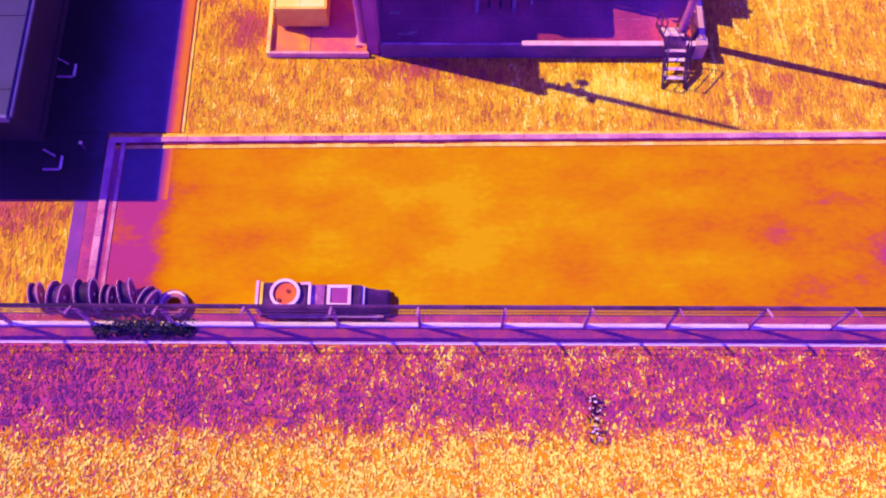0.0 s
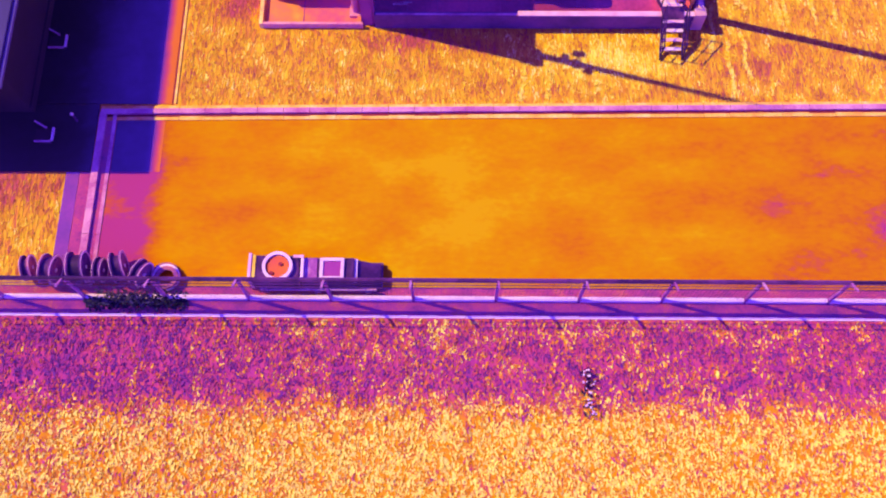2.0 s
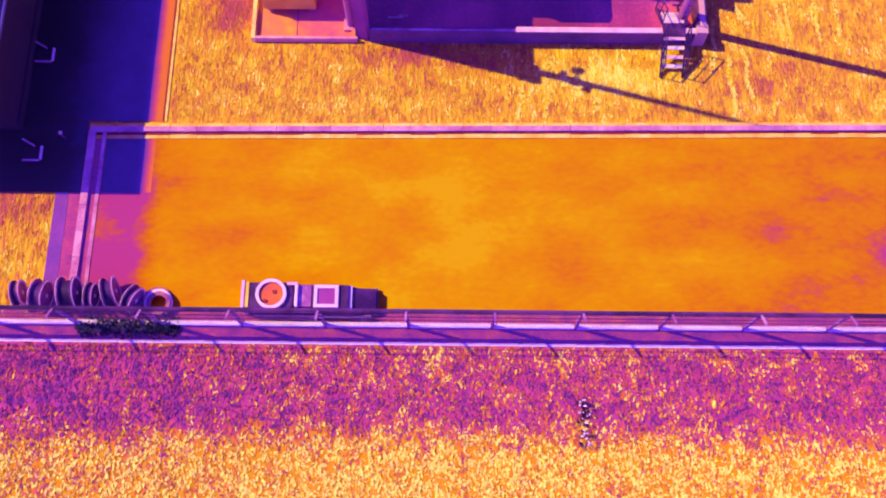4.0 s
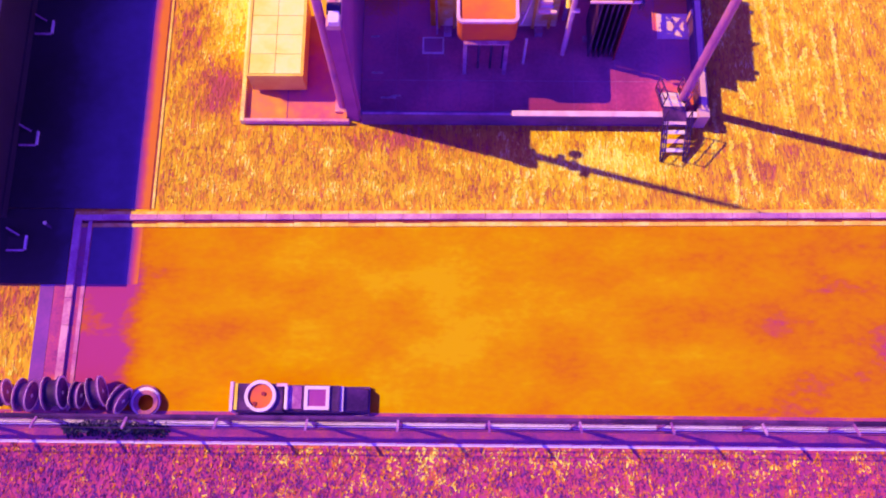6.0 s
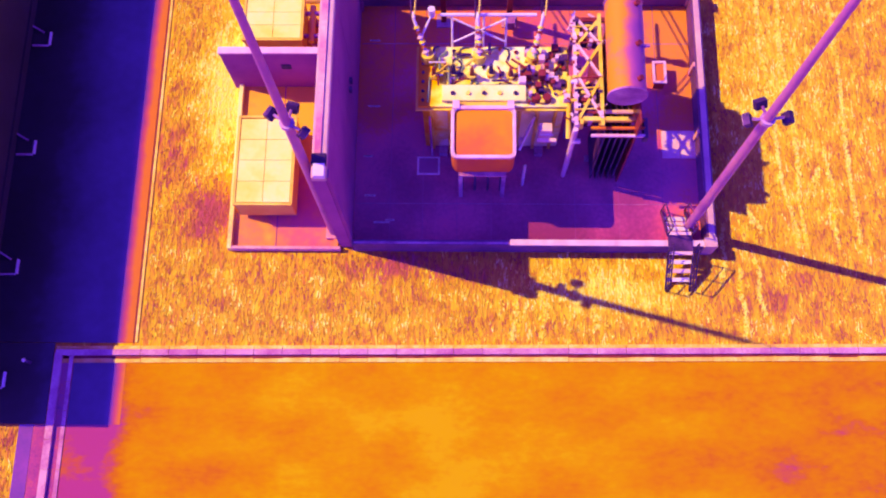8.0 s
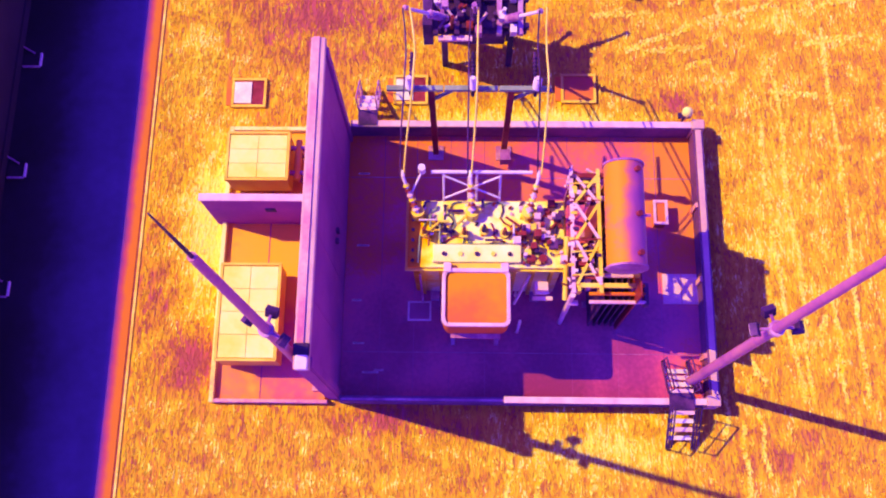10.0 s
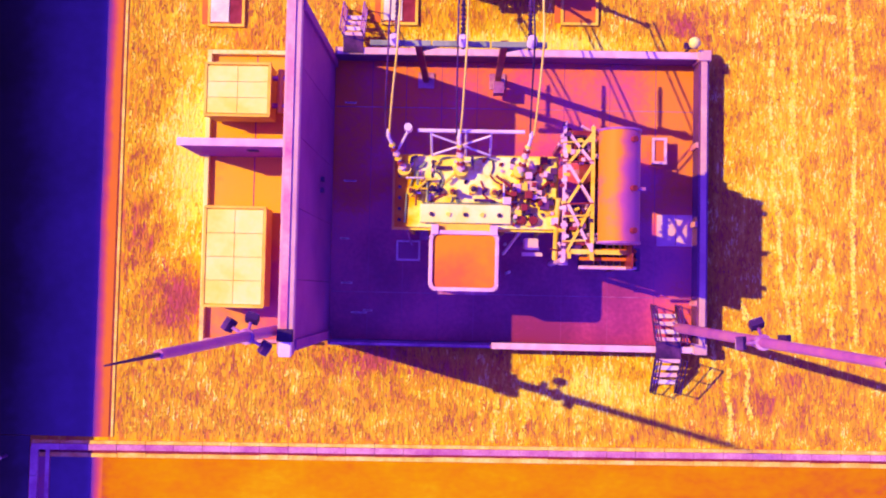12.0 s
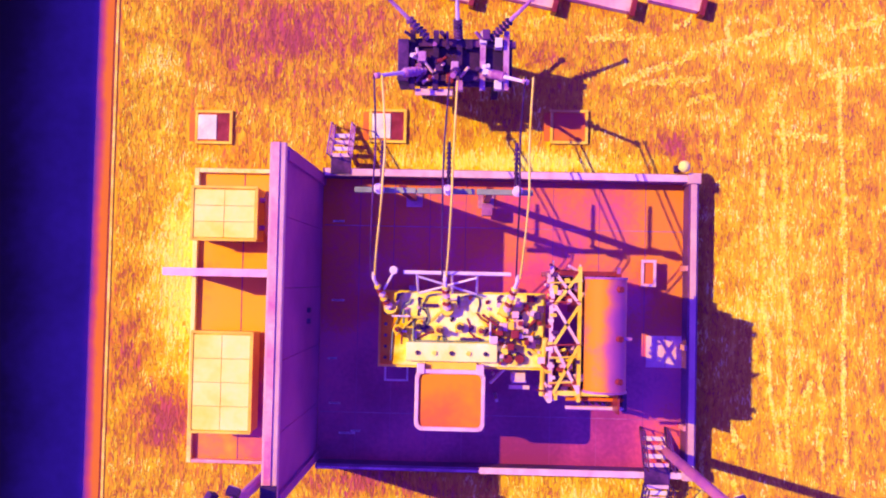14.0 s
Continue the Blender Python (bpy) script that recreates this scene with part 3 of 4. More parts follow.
# cable box on the south side
bm = B()
box(bm, 0.95, 3.05, 23.36, 25.16, 2.9, 4.2)
up = [e for e in bm.edges if abs(e.verts[0].co.z - e.verts[1].co.z) > 0.5]
bmesh.ops.bevel(bm, geom=up, offset=0.28, segments=4, affect="EDGES", profile=0.5)
at_parent(part("cable_box", bm, M_WARM, tr, "warm orange cable box"), tr)
for dims in ((0.93, 1.05, 23.58, 24.92, 4.14, 4.29), (2.95, 3.07, 23.58, 24.92, 4.14, 4.29), (1.17, 2.83, 23.33, 23.45, 4.14, 4.29), (1.2, 2.8, 25.06, 25.19, 4.14, 4.29)):
    tp("box_rim", dims, M_RIMPINK, "pale pink rim", 0.03)
for cx, cy, sx, sy in ((1.17, 23.58, -1, -1), (2.83, 23.58, 1, -1), (1.17, 24.92, -1, 1), (2.83, 24.92, 1, 1)):
    bm = B()
    for k in range(4):
        a0, a1 = radians(22.5 * k), radians(22.5 * k + 22.5)
        beam(bm, (cx + sx * 0.18 * math.cos(a0), cy + sy * 0.19 * math.sin(a0), 4.215), (cx + sx * 0.18 * math.cos(a1), cy + sy * 0.19 * math.sin(a1), 4.215), 0.13)
    at_parent(part("rim_corner", bm, M_RIMPINK, tr, "rounded rim corner"), tr)
tp("box_neck", (1.2, 2.8, 25.16, 25.40, 3.2, 4.1), M_COOLEDGE, "hot yellow neck", 0.03)
for sx in (1.1, 2.9):
    tp("box_bracket", (sx - 0.12, sx + 0.12, 25.05, 25.36, 3.9, 4.34), M_RIMPINK, "", 0.03)
for xx in (1.25, 2.75):
    tp("box_leg", (xx - 0.07, xx + 0.07, 23.5, 23.64, 0.03, 2.9), M_STEEL)
for i in range(4):
    trod("gland", (1.3 + i * 0.46, 23.8, 2.5), (1.3 + i * 0.46, 23.8, 2.9), 0.10, M_STEEL)
    trod("cable", (1.3 + i * 0.46, 23.8, 0.03), (1.3 + i * 0.46, 23.8, 2.5), 0.05, M_DARK)
tp("gland_plate", (1.2, 2.8, 23.22, 23.38, 2.86, 2.94), M_STEEL)
# small control fittings beside the box
for p, q in (((3.35, 24.9, 1.8), (3.35, 24.9, 2.2)), ((3.5, 24.0, 0.03), (3.5, 24.0, 1.9)), ((3.3, 24.6, 1.9), (3.75, 25.25, 3.2)), ((3.95, 24.75, 2.9), (4.4, 24.75, 2.9))):
    trod("fitting", p, q, 0.055, M_PALE)
tp("valve_box", (3.9, 4.35, 24.75, 25.05, 2.5, 3.2), M_RIMPINK, "pale valve box", 0.03)
tp("valve_shelf", (3.85, 4.5, 24.5, 24.62, 2.8, 2.9), M_RIMPINK)
trod("side_pipe", (0.2, 25.2, 3.3), (0.2, 24.9, 0.6), 0.04, M_STEEL)

# conservator rack
rack = thing("conservator_rack", "steel lattice rack carrying an orange conservator drum", "conservator", (6.0, 26.4, 0.03))


def rrod(name, p, q, r, material, label="", seg=10, r2=None, square=False, smooth=True):
    bm = B()
    beam(bm, p, q, r * 2) if square else rod(bm, p, q, r, r2, seg)
    return at_parent(part(name, bm, material, rack, label, smooth and not square), rack)


def rbox(name, dims, material, label="", bevel=0.0):
    return at_parent(boxpart(name, dims, material, rack, label, bevel), rack)


for yy in (24.6, 25.9, 28.2):
    for xx in ((5.1,) if yy == 25.9 else (5.1, 6.9)):
        rrod("leg", (xx, yy, 0.03), (xx, yy, 4.55), 0.07, M_STEEL, square=True)
    if yy != 25.9:
        rrod("cross_beam", (5.0, yy, 4.5), (7.05, yy, 4.5), 0.07, M_BROWN if yy > 25 else M_YSTEEL, square=True)
for xx, mm in ((5.0, M_RIMPINK), (5.85, M_YSTEEL), (7.0, M_STEEL)):
    rrod("long_beam", (xx, 24.35, 4.56), (xx, 28.4, 4.56), 0.055, mm, square=True)
for ya, yb in ((24.6, 26.05), (26.05, 27.25), (27.25, 28.2)):
    rrod("brace", (5.1, ya, 4.58), (5.85, yb, 4.58), 0.045, M_YSTEEL, square=True)
    rrod("brace", (5.85, ya, 4.58), (5.1, yb, 4.58), 0.045, M_RIMPINK, square=True)
# Dark plates added below the lattice hide sunlit floor and pass as shade.
rbox("walk_plate", (5.12, 5.8, 24.5, 26.05, 4.15, 4.2), M_DARK, "dark plate added under the lattice for a shaded look")
rbox("walk_plate", (5.12, 5.8, 27.35, 28.3, 4.15, 4.2), M_DARK, "dark plate added under the lattice for a shaded look")
for i in range(16):
    yy = 24.7 + i * 0.09 if i < 11 else 27.4 + (i - 11) * 0.17
    rbox("rack_plate", (5.18 + 0.1 * (i % 3), 5.55 + 0.12 * (i % 2), yy, yy + 0.13, 4.3 + 0.05 * (i % 3), 4.52), (M_DARK, M_BROWN, M_RIMPINK, M_DARK, M_YSTEEL)[i % 5], "", 0.01)
for i in range(6):
    rrod("rack_pipe", (5.15 + 0.13 * i, 24.5 + 0.2 * (i % 3), 4.3), (5.15 + 0.13 * i, 25.7 + 0.05 * i, 4.36), 0.035, (M_BROWN, M_YSTEEL, M_RIMPINK)[i % 3])
for i in range(22):
    yy = 24.5 + i * 0.17
    w = 0.05 + 0.03 * (i % 3)
    rbox("rack_fitting", (4.86 + 0.05 * (i % 4), 4.95 + w + 0.05 * (i % 4), yy, yy + 0.10, 4.48, 4.62), (M_RIMPINK, M_BROWN, M_YSTEEL, M_DARK, M_PALE)[(i * 3) % 5], "", 0.01)
for yy in (24.9, 25.65, 26.02, 27.3, 27.9):
    i = int(yy * 2)
    rrod("rack_rung", (4.95, yy, 4.6), (5.88, yy + 0.05, 4.6), 0.03, (M_BROWN, M_YSTEEL)[i % 2])
rc = random.Random(31)
for i in range(70):
    xx, yy = rc.uniform(4.9, 5.85), rc.choice((rc.uniform(24.45, 25.95), rc.uniform(27.35, 28.3)))
    mm = rc.choice((M_DARK, M_BROWN, M_RIMPINK, M_RIMPINK, M_YSTEEL, M_STEEL, M_DARK))
    if i % 2:
        rbox("rack_clamp", (xx - rc.uniform(0.03, 0.09), xx + rc.uniform(0.03, 0.09), yy - rc.uniform(0.03, 0.12), yy + rc.uniform(0.03, 0.12), 4.18, 4.3 + rc.uniform(0.05, 0.36)), mm, "", 0.012)
    else:
        a = rc.uniform(0, 3.14)
        rrod("rack_hose", (xx, yy, 4.25 + rc.uniform(0, 0.2)), (xx + 0.3 * math.cos(a), yy + 0.3 * math.sin(a), 4.3 + rc.uniform(0, 0.3)), rc.uniform(0.025, 0.05), mm, "", 7)
rrod("elbow_pipe", (4.85, 24.4, 3.4), (4.85, 26.2, 4.4), 0.09, M_YSTEEL, "hot yellow riser pipe")
rrod("elbow_pipe", (4.98, 24.3, 3.4), (5.25, 24.3, 3.4), 0.09, M_RIMPINK)
rrod("riser", (5.0, 24.35, 0.1), (5.0, 24.35, 4.3), 0.09, M_RIMPINK, "pale riser pipe")
rrod("drum", (6.45, 24.84, 5.78), (6.45, 28.04, 5.78), 0.6, M_CONS, "conservator drum toned orange sunward, violet on its shaded side", 32)
for yy in (24.82, 28.06):
    rrod("drum_end", (6.45, yy - 0.03, 5.78), (6.45, yy + 0.03, 5.78), 0.635, M_STEEL, "violet steel drum flange", 32)
for yy in (25.5, 27.5):
    rbox("saddle", (6.1, 6.9, yy - 0.08, yy + 0.08, 4.6, 5.34), M_STEEL)
for yy in (25.15, 26.35, 27.75):
    rrod("drum_port", (6.73, yy, 6.26), (6.81, yy, 6.42), 0.09, M_BROWN, "dark red port")
rrod("drum_valve", (6.9, 26.35, 6.13), (7.15, 26.35, 6.18), 0.05, M_STEEL)
for y0, y1 in ((24.20, 25.80), (26.90, 28.2)):
    for i in range(5):
        # South bank takes a dark colour to merge with shade under the tubes.
        rbox("radiator_plate", (5.95 + i * 0.2, 6.01 + i * 0.2, y0, y1, 0.16, 4.12), M_DARK if y0 < 25 else M_CONS if i % 2 else M_BROWN, "radiator plate coloured dark to match the shade" if y0 < 25 else "warm radiator plate", 0.02)
    rrod("radiator_header", (5.9, (y0 + y1) / 2, 4.2), (6.9, (y0 + y1) / 2, 4.2), 0.08, M_RIMPINK)
    rbox("radiator_foot", (5.8, 6.9, (y0 + y1) / 2 - 0.1, (y0 + y1) / 2 + 0.1, 0.03, 0.2), M_STEEL)
# hidden plates added to block the sun, leaving one opening for a light patch
for dims in ((6.92, 6.97, 24.10, 25.86, 0.1, 5.3), (6.92, 6.97, 26.84, 28.2, 0.1, 5.3), (6.92, 6.97, 25.86, 26.84, 0.1, 1.8), (6.92, 6.97, 25.86, 26.84, 4.1, 5.3)):
    rbox("screen_plate", dims, M_BROWN)
for xx, yy in ((6.1, 24.66), (6.1, 24.4), (6.1, 24.14)):
    rrod("radiator_tube", (5.5, yy, 4.25), (7.25, yy, 4.25), 0.06, M_WARM if yy > 24.3 else M_RIMPINK, "warm radiator tube")
rbox("radiator_head", (7.2, 7.35, 24.05, 24.75, 3.9, 4.3), M_DARK, "", 0.02)

# small square kiosk by the right bund
ks = thing("pit_kiosk", "low pale-rimmed metal kiosk on the pit floor", "kiosk", (8.65, 28.3, 0.03))
boxpart("body", (-0.2, 0.2, -0.42, 0.42, 0, 0.5), M_WARM, ks, "", 0.02)
for dims in ((-0.26, -0.16, -0.46, 0.46, 0.5, 0.56), (0.16, 0.26, -0.46, 0.46, 0.5, 0.56), (-0.16, 0.16, -0.46, -0.36, 0.5, 0.56), (-0.16, 0.16, 0.36, 0.46, 0.5, 0.56)):
    boxpart("rim", dims, M_RIMPINK, ks, "pale pink rim", 0.01)
# Added pale plates imitate the patch of sun falling through the rack.
gc = thing("floor_grate", "pale plate brightening the sun patch on the pit floor", "cover", (9.35, 25.6, 0.03))
for k in range(2):
    boxpart("plate", (-0.66 + k * 0.67, -0.01 + k * 0.67, -0.55, 0.55, 0, 0.03), M_RIMPINK, gc, "", 0.008)
sc = thing("sump_cover", "flat square steel sump cover on the floor", "cover", (0.05, 24.72, 0.03))
boxpart("plate", (-0.42, 0.42, -0.36, 0.36, 0, 0.03), M_PALE, sc, "", 0.01)
boxpart("recess", (-0.35, 0.35, -0.29, 0.29, 0.03, 0.036), M_WALL, sc)
for xx, yy, w in ((-2.05, 27.13, .22), (-2.08, 23.55, .20), (-1.63, 22.52, .28), (-1.33, 22.6, .16), (-2.2, 25.1, .16), (-2.1, 29.9, .2)):
    t = thing("floor_slot", "short pale drain slot in the pit floor", "drain", (xx, yy, 0.03), "floor slots")
    boxpart("grate", (-w, w, -0.03, 0.03, 0, 0.012), M_PALE, t)
    boxpart("gap", (-w * 0.8, w * 0.8, -0.012, 0.012, 0.012, 0.016), M_DARK, t)

# rear gantry
ga = thing("bus_gantry", "steel portal carrying the three-phase conductors", "gantry", (1.8, 30.5, 0.03))
for xx in (0.55, 3.05):
    bm = B()
    beam(bm, (xx, 30.75, 0.03), (xx, 30.5, 6.05), 0.2)
    at_parent(part("post", bm, M_BROWN, ga, "dark red steel post"), ga)
    bm = B()
    beam(bm, (xx, 30.5, 5.2), (xx + 0.7, 30.45, 6.05), 0.09)
    at_parent(part("brace", bm, M_GREENISH, ga), ga)
    at_parent(boxpart("base_plate", (xx - 0.28, xx + 0.28, 30.45, 31.0, 0.03, 0.1), M_STEEL, ga), ga)
for k, (a, b) in enumerate(((-0.85, 0.95), (0.95, 2.65), (2.65, 4.3))):
    at_parent(boxpart("beam", (a + 0.02, b - 0.02, 30.37, 30.53, 6.05, 6.2), M_GREENISH, ga, "cool grey-green beam", 0.02), ga)
for xx in (-0.10, 1.85, 3.82):
    bm = B()
    rod(bm, (xx, 30.45, 6.2), (xx, 30.45, 6.9), 0.07)
    for k in range(4):
        rod(bm, (xx, 30.45, 6.28 + k * 0.15), (xx, 30.45, 6.34 + k * 0.15), 0.14, 0.09, 14)
    at_parent(part("insulator", bm, M_PALE, ga, "pale ribbed insulator", True), ga)
# Made-up ribbed arms that cast the short spike shadows on the pit floor.
for xx in (-0.10, 1.85, 3.82):
    bm = B()
    rod(bm, (xx, 30.53, 5.62), (xx, 31.95, 5.62), 0.05)
    for k in range(8):
        rod(bm, (xx, 30.75 + k * 0.14, 5.62), (xx, 30.81 + k * 0.14, 5.62), 0.085, 0.06, 12)
    rod(bm, (xx, 30.5, 5.56), (xx, 30.5, 6.08), 0.06)
    at_parent(part("line_insulator", bm, M_DARK, ga, "dark ribbed arm added to cast a spike shadow", True), ga)
at_parent(boxpart("junction_box", (2.9, 3.25, 30.15, 30.55, 0.4, 0.9), M_STEEL, ga), ga)


def cable(name, pts, r, material, label, category="conductor"):
    cu = bpy.data.curves.new(name, "CURVE")
    cu.dimensions, cu.bevel_depth, cu.bevel_resolution = "3D", r, 2
    sp = cu.splines.new("NURBS")
    sp.points.add(len(pts) - 1)
    for p, c in zip(sp.points, pts):
        p.co = (*c, 1)
    sp.use_endpoint_u, sp.order_u = True, 3
    cu.materials.append(material)
    return tagged(new(name, cu), label, category, "phase conductors")


for xx, bx, ex in ((-0.10, -0.32, -0.38), (1.85, 1.80, 1.92), (4.0, 3.98, 4.2)):
    cable("phase_conductor", [(bx + 0.03, 28.0, 5.15), (bx + 0.08, 28.5, 5.6), (xx + 0.13, 30.2, 6.9), (xx + 0.13, 30.6, 6.92), (xx + 0.14, 32.0, 6.1), (ex + 0.12, 34.06, 4.75)], 0.032, M_COPPER,
          "warm yellow stranded conductor over the gantry")
    # Dark twin is an added ghost line; each phase has one conductor.
    cable("phase_conductor", [(bx - 0.08, 27.95, 5.1), (bx - 0.10, 28.5, 5.5), (xx - 0.13, 30.2, 6.9), (xx - 0.13, 30.6, 6.92), (xx - 0.14, 32.0, 6.1), (ex - 0.12, 34.06, 4.75)], 0.026, M_DARK,
          "dark ghost line beside the conductor over the gantry")

# cable termination stand behind the bay
st = thing("termination_stand", "cold dark steel stand with radiating cable terminations", "switchgear", (2.05, 34.95, 0))


def srod(name, p, q, r, material, label="", r2=None, seg=12, square=False):
    bm = B()
    beam(bm, p, q, r * 2) if square else rod(bm, p, q, r, r2, seg)
    return part(name, bm, material, st, label, not square)


DZ = 2.9
for sx in (-1.2, 1.2):
    for sy in (-0.55, 0.55):
        srod("post", (sx, sy, 0), (sx, sy, DZ), 0.11, M_DARK, square=True)
for sy in (-0.55, 0.55):
    srod("long_beam", (-1.8, sy, DZ), (1.8, sy, DZ), 0.10, M_DARK, square=True)
for sx in (-1.5, -0.75, 0.0, 0.75, 1.5):
    srod("cross_beam", (sx, -0.95, DZ + 0.12), (sx, 0.95, DZ + 0.12), 0.09, M_STEEL if sx > 0 else M_DARK, square=True)
# Solid deck added so that the stand casts a full shadow.
boxpart("deck", (-1.45, 1.7, -0.8, 0.75, DZ - 0.12, DZ - 0.06), M_DARK, st, "dark deck added to fill out the stand's shadow")
boxpart("cabinet", (-1.95, -1.6, -0.75, 0.6, 1.9, 3.35), M_DARK, st, "near-black cabinet", 0.03)
for sx in (-1.2, 1.2):
    srod("side_brace", (sx, -0.55, 0.4), (sx, 0.55, DZ - 0.2), 0.06, M_DARK, square=True)
boxpart("switch_cabinet", (-0.9, 1.0, -0.4, 0.35, 1.3, DZ - 0.15), M_DARK, st, "dark cabinet under the deck", 0.03)
boxpart("tray", (-1.4, -0.2, -1.1, -0.9, DZ - 0.1, DZ), M_RIMPINK, st)
ends = ((-2.4, -0.88, 4.7), (-0.15, -0.88, 4.9), (2.0, -1.0, 4.7), (-2.25, 1.7, 4.0), (-0.1, 1.7, 4.1), (2.2, 1.7, 4.0))
for k, (ex, ey, ez) in enumerate(ends):
    s_ = Vector((ex * 0.45, ey * 0.4, DZ + 0.2))
    e_ = Vector((ex, ey, ez))
    srod("arm", s_, e_, 0.085, M_STEEL if k % 2 else M_PALE, "pale termination rod", 0.05)
    for j in range(6):
        a, b = s_.lerp(e_, 0.05 + j * 0.08), s_.lerp(e_, 0.09 + j * 0.08)
        srod("shed", a, b, 0.16, M_STEEL if k in (0, 2) else M_DARK, "", 0.11)
    srod("cap", e_, e_ + (e_ - s_).normalized() * 0.15, 0.09, M_STEEL)
for i in range(34):
    xx, yy = rng.uniform(-1.45, 1.5), rng.uniform(-0.85, 0.85)
    mm = rng.choice((M_DARK, M_DARK, M_PALE, M_BROWN, M_RIMPINK, M_STEEL))
    if i % 3 == 0:
        boxpart("clamp", (xx - 0.12, xx + 0.12, yy - 0.16, yy + 0.16, DZ, DZ + 0.2 + rng.uniform(0, 0.5)), mm, st, "", 0.02)
    elif i % 3 == 1:
        srod("upright", (xx, yy, DZ), (xx + rng.uniform(-.2, .2), yy - 0.1, DZ + rng.uniform(0.5, 1.2)), 0.07, mm)
    else:
        a = rng.uniform(0, math.pi)
        srod("link", (xx, yy, DZ + 0.3), (xx + 0.35 * math.cos(a), yy + 0.35 * math.sin(a), DZ + 0.5), 0.05, mm)
        srod("link_foot", (xx, yy, DZ), (xx, yy, DZ + 0.32), 0.04, mm)

# low bars standing in for the slanted shadows of unseen posts
for k, (x0, x1) in enumerate(((0.9, 2.6), (3.2, 5.5), (5.7, 8.2), (8.6, 10.6))):
    t = thing("cable_trough", "low bar standing in for a slanted post shadow", "cable trough", (x0, 38.2 - 0.05 * k, 0), "cable troughs")
    t.rotation_euler = (0, 0, radians(-12))
    boxpart("cover", (0, x1 - x0 - 0.2, -0.25, 0.2, 0, 0.35), M_BUND, t, "", 0.02)
    boxpart("end_block", (x1 - x0 - 0.2, x1 - x0 - 0.02, -0.4, 0.3, 0, 0.5), M_BROWN, t, "dark end of the post shadow bar", 0.02)

# ---- masts with floodlights ----
def mast(x, y, hz):
    t = thing("light_mast", "slim tapered steel light mast with a floodlight cluster", "mast", (x, y, 0), "light masts")
    bm = B()
    rod(bm, (0, 0, 0.25), (0, 0, hz), 0.17, 0.14, 14)
    part("lower_shaft", bm, M_POLE, t, "", True)
    bm = B()
    rod(bm, (0, 0, hz), (0, 0, 16.6), 0.13, 0.095, 14)
    part("upper_shaft", bm, M_POLE, t, "", True)
    bm = B()
    rod(bm, (0, 0, 16.6), (0, 0, 19.1), 0.045, 0.015, 10)
    part("lightning_rod", bm, M_DARK, t, "thin dark lightning rod", True)
    boxpart("base", (-0.28, 0.28, -0.28, 0.28, 0, 0.25), M_BUND, t, "", 0.03)
    bm = B()
    ring(bm, (0, 0, hz), 0.1, 0.2, 0.14)
    part("collar", bm, M_STEEL, t)
    for dx, dy in ((0.36, -0.22), (-0.36, 0.22), (0.1, 0.36)):
        bm = B()
        rod(bm, (0, 0, hz), (dx, dy, hz + 0.05), 0.04)
        arm = part("bracket", bm, M_STEEL, t)
        bm = B()
        m = Matrix.Translation((dx * 1.25, dy * 1.25, hz)) @ Matrix.Rotation(math.atan2(dy, dx), 4, "Z") @ Matrix.Rotation(radians(35), 4, "Y")
        bmesh.ops.create_cube(bm, size=1.0, matrix=m @ Matrix.Diagonal((0.18, 0.32, 0.26, 1)))
        part("floodlight", bm, M_DARK, arm, "dark floodlight head")
        bm = B()
        bmesh.ops.create_cube(bm, size=1.0, matrix=m @ Matrix.Translation((0.10, 0, 0)) @ Matrix.Diagonal((0.02, 0.27, 0.21, 1)))
        part("glass", bm, M_GLASS, arm, "pale lamp glass")
    return t


ms = mast(-3.33, 22.1, 9.75)
copy_thing(ms, pose(9.36, 22.24, 0.03, 0, 0, 35))


lp = thing("corner_lamp", "small round yellow lamp on a dark bracket behind the bund corner", "lamp", (9.62, 31.86, 0))
bm = B()
rod(bm, (0, 0, 0), (0, 0, 1.05), 0.05)
part("post", bm, M_DARK, lp)
boxpart("bracket", (-0.26, 0.2, -0.1, 0.1, 0.95, 1.05), M_DARK, lp, "", 0.02)
bm = B()
bmesh.ops.create_uvsphere(bm, u_segments=14, v_segments=8, radius=0.2, matrix=Matrix.Translation((0.05, 0.05, 1.2)))
part("globe", bm, M_COOLER, lp, "pale yellow globe", True)

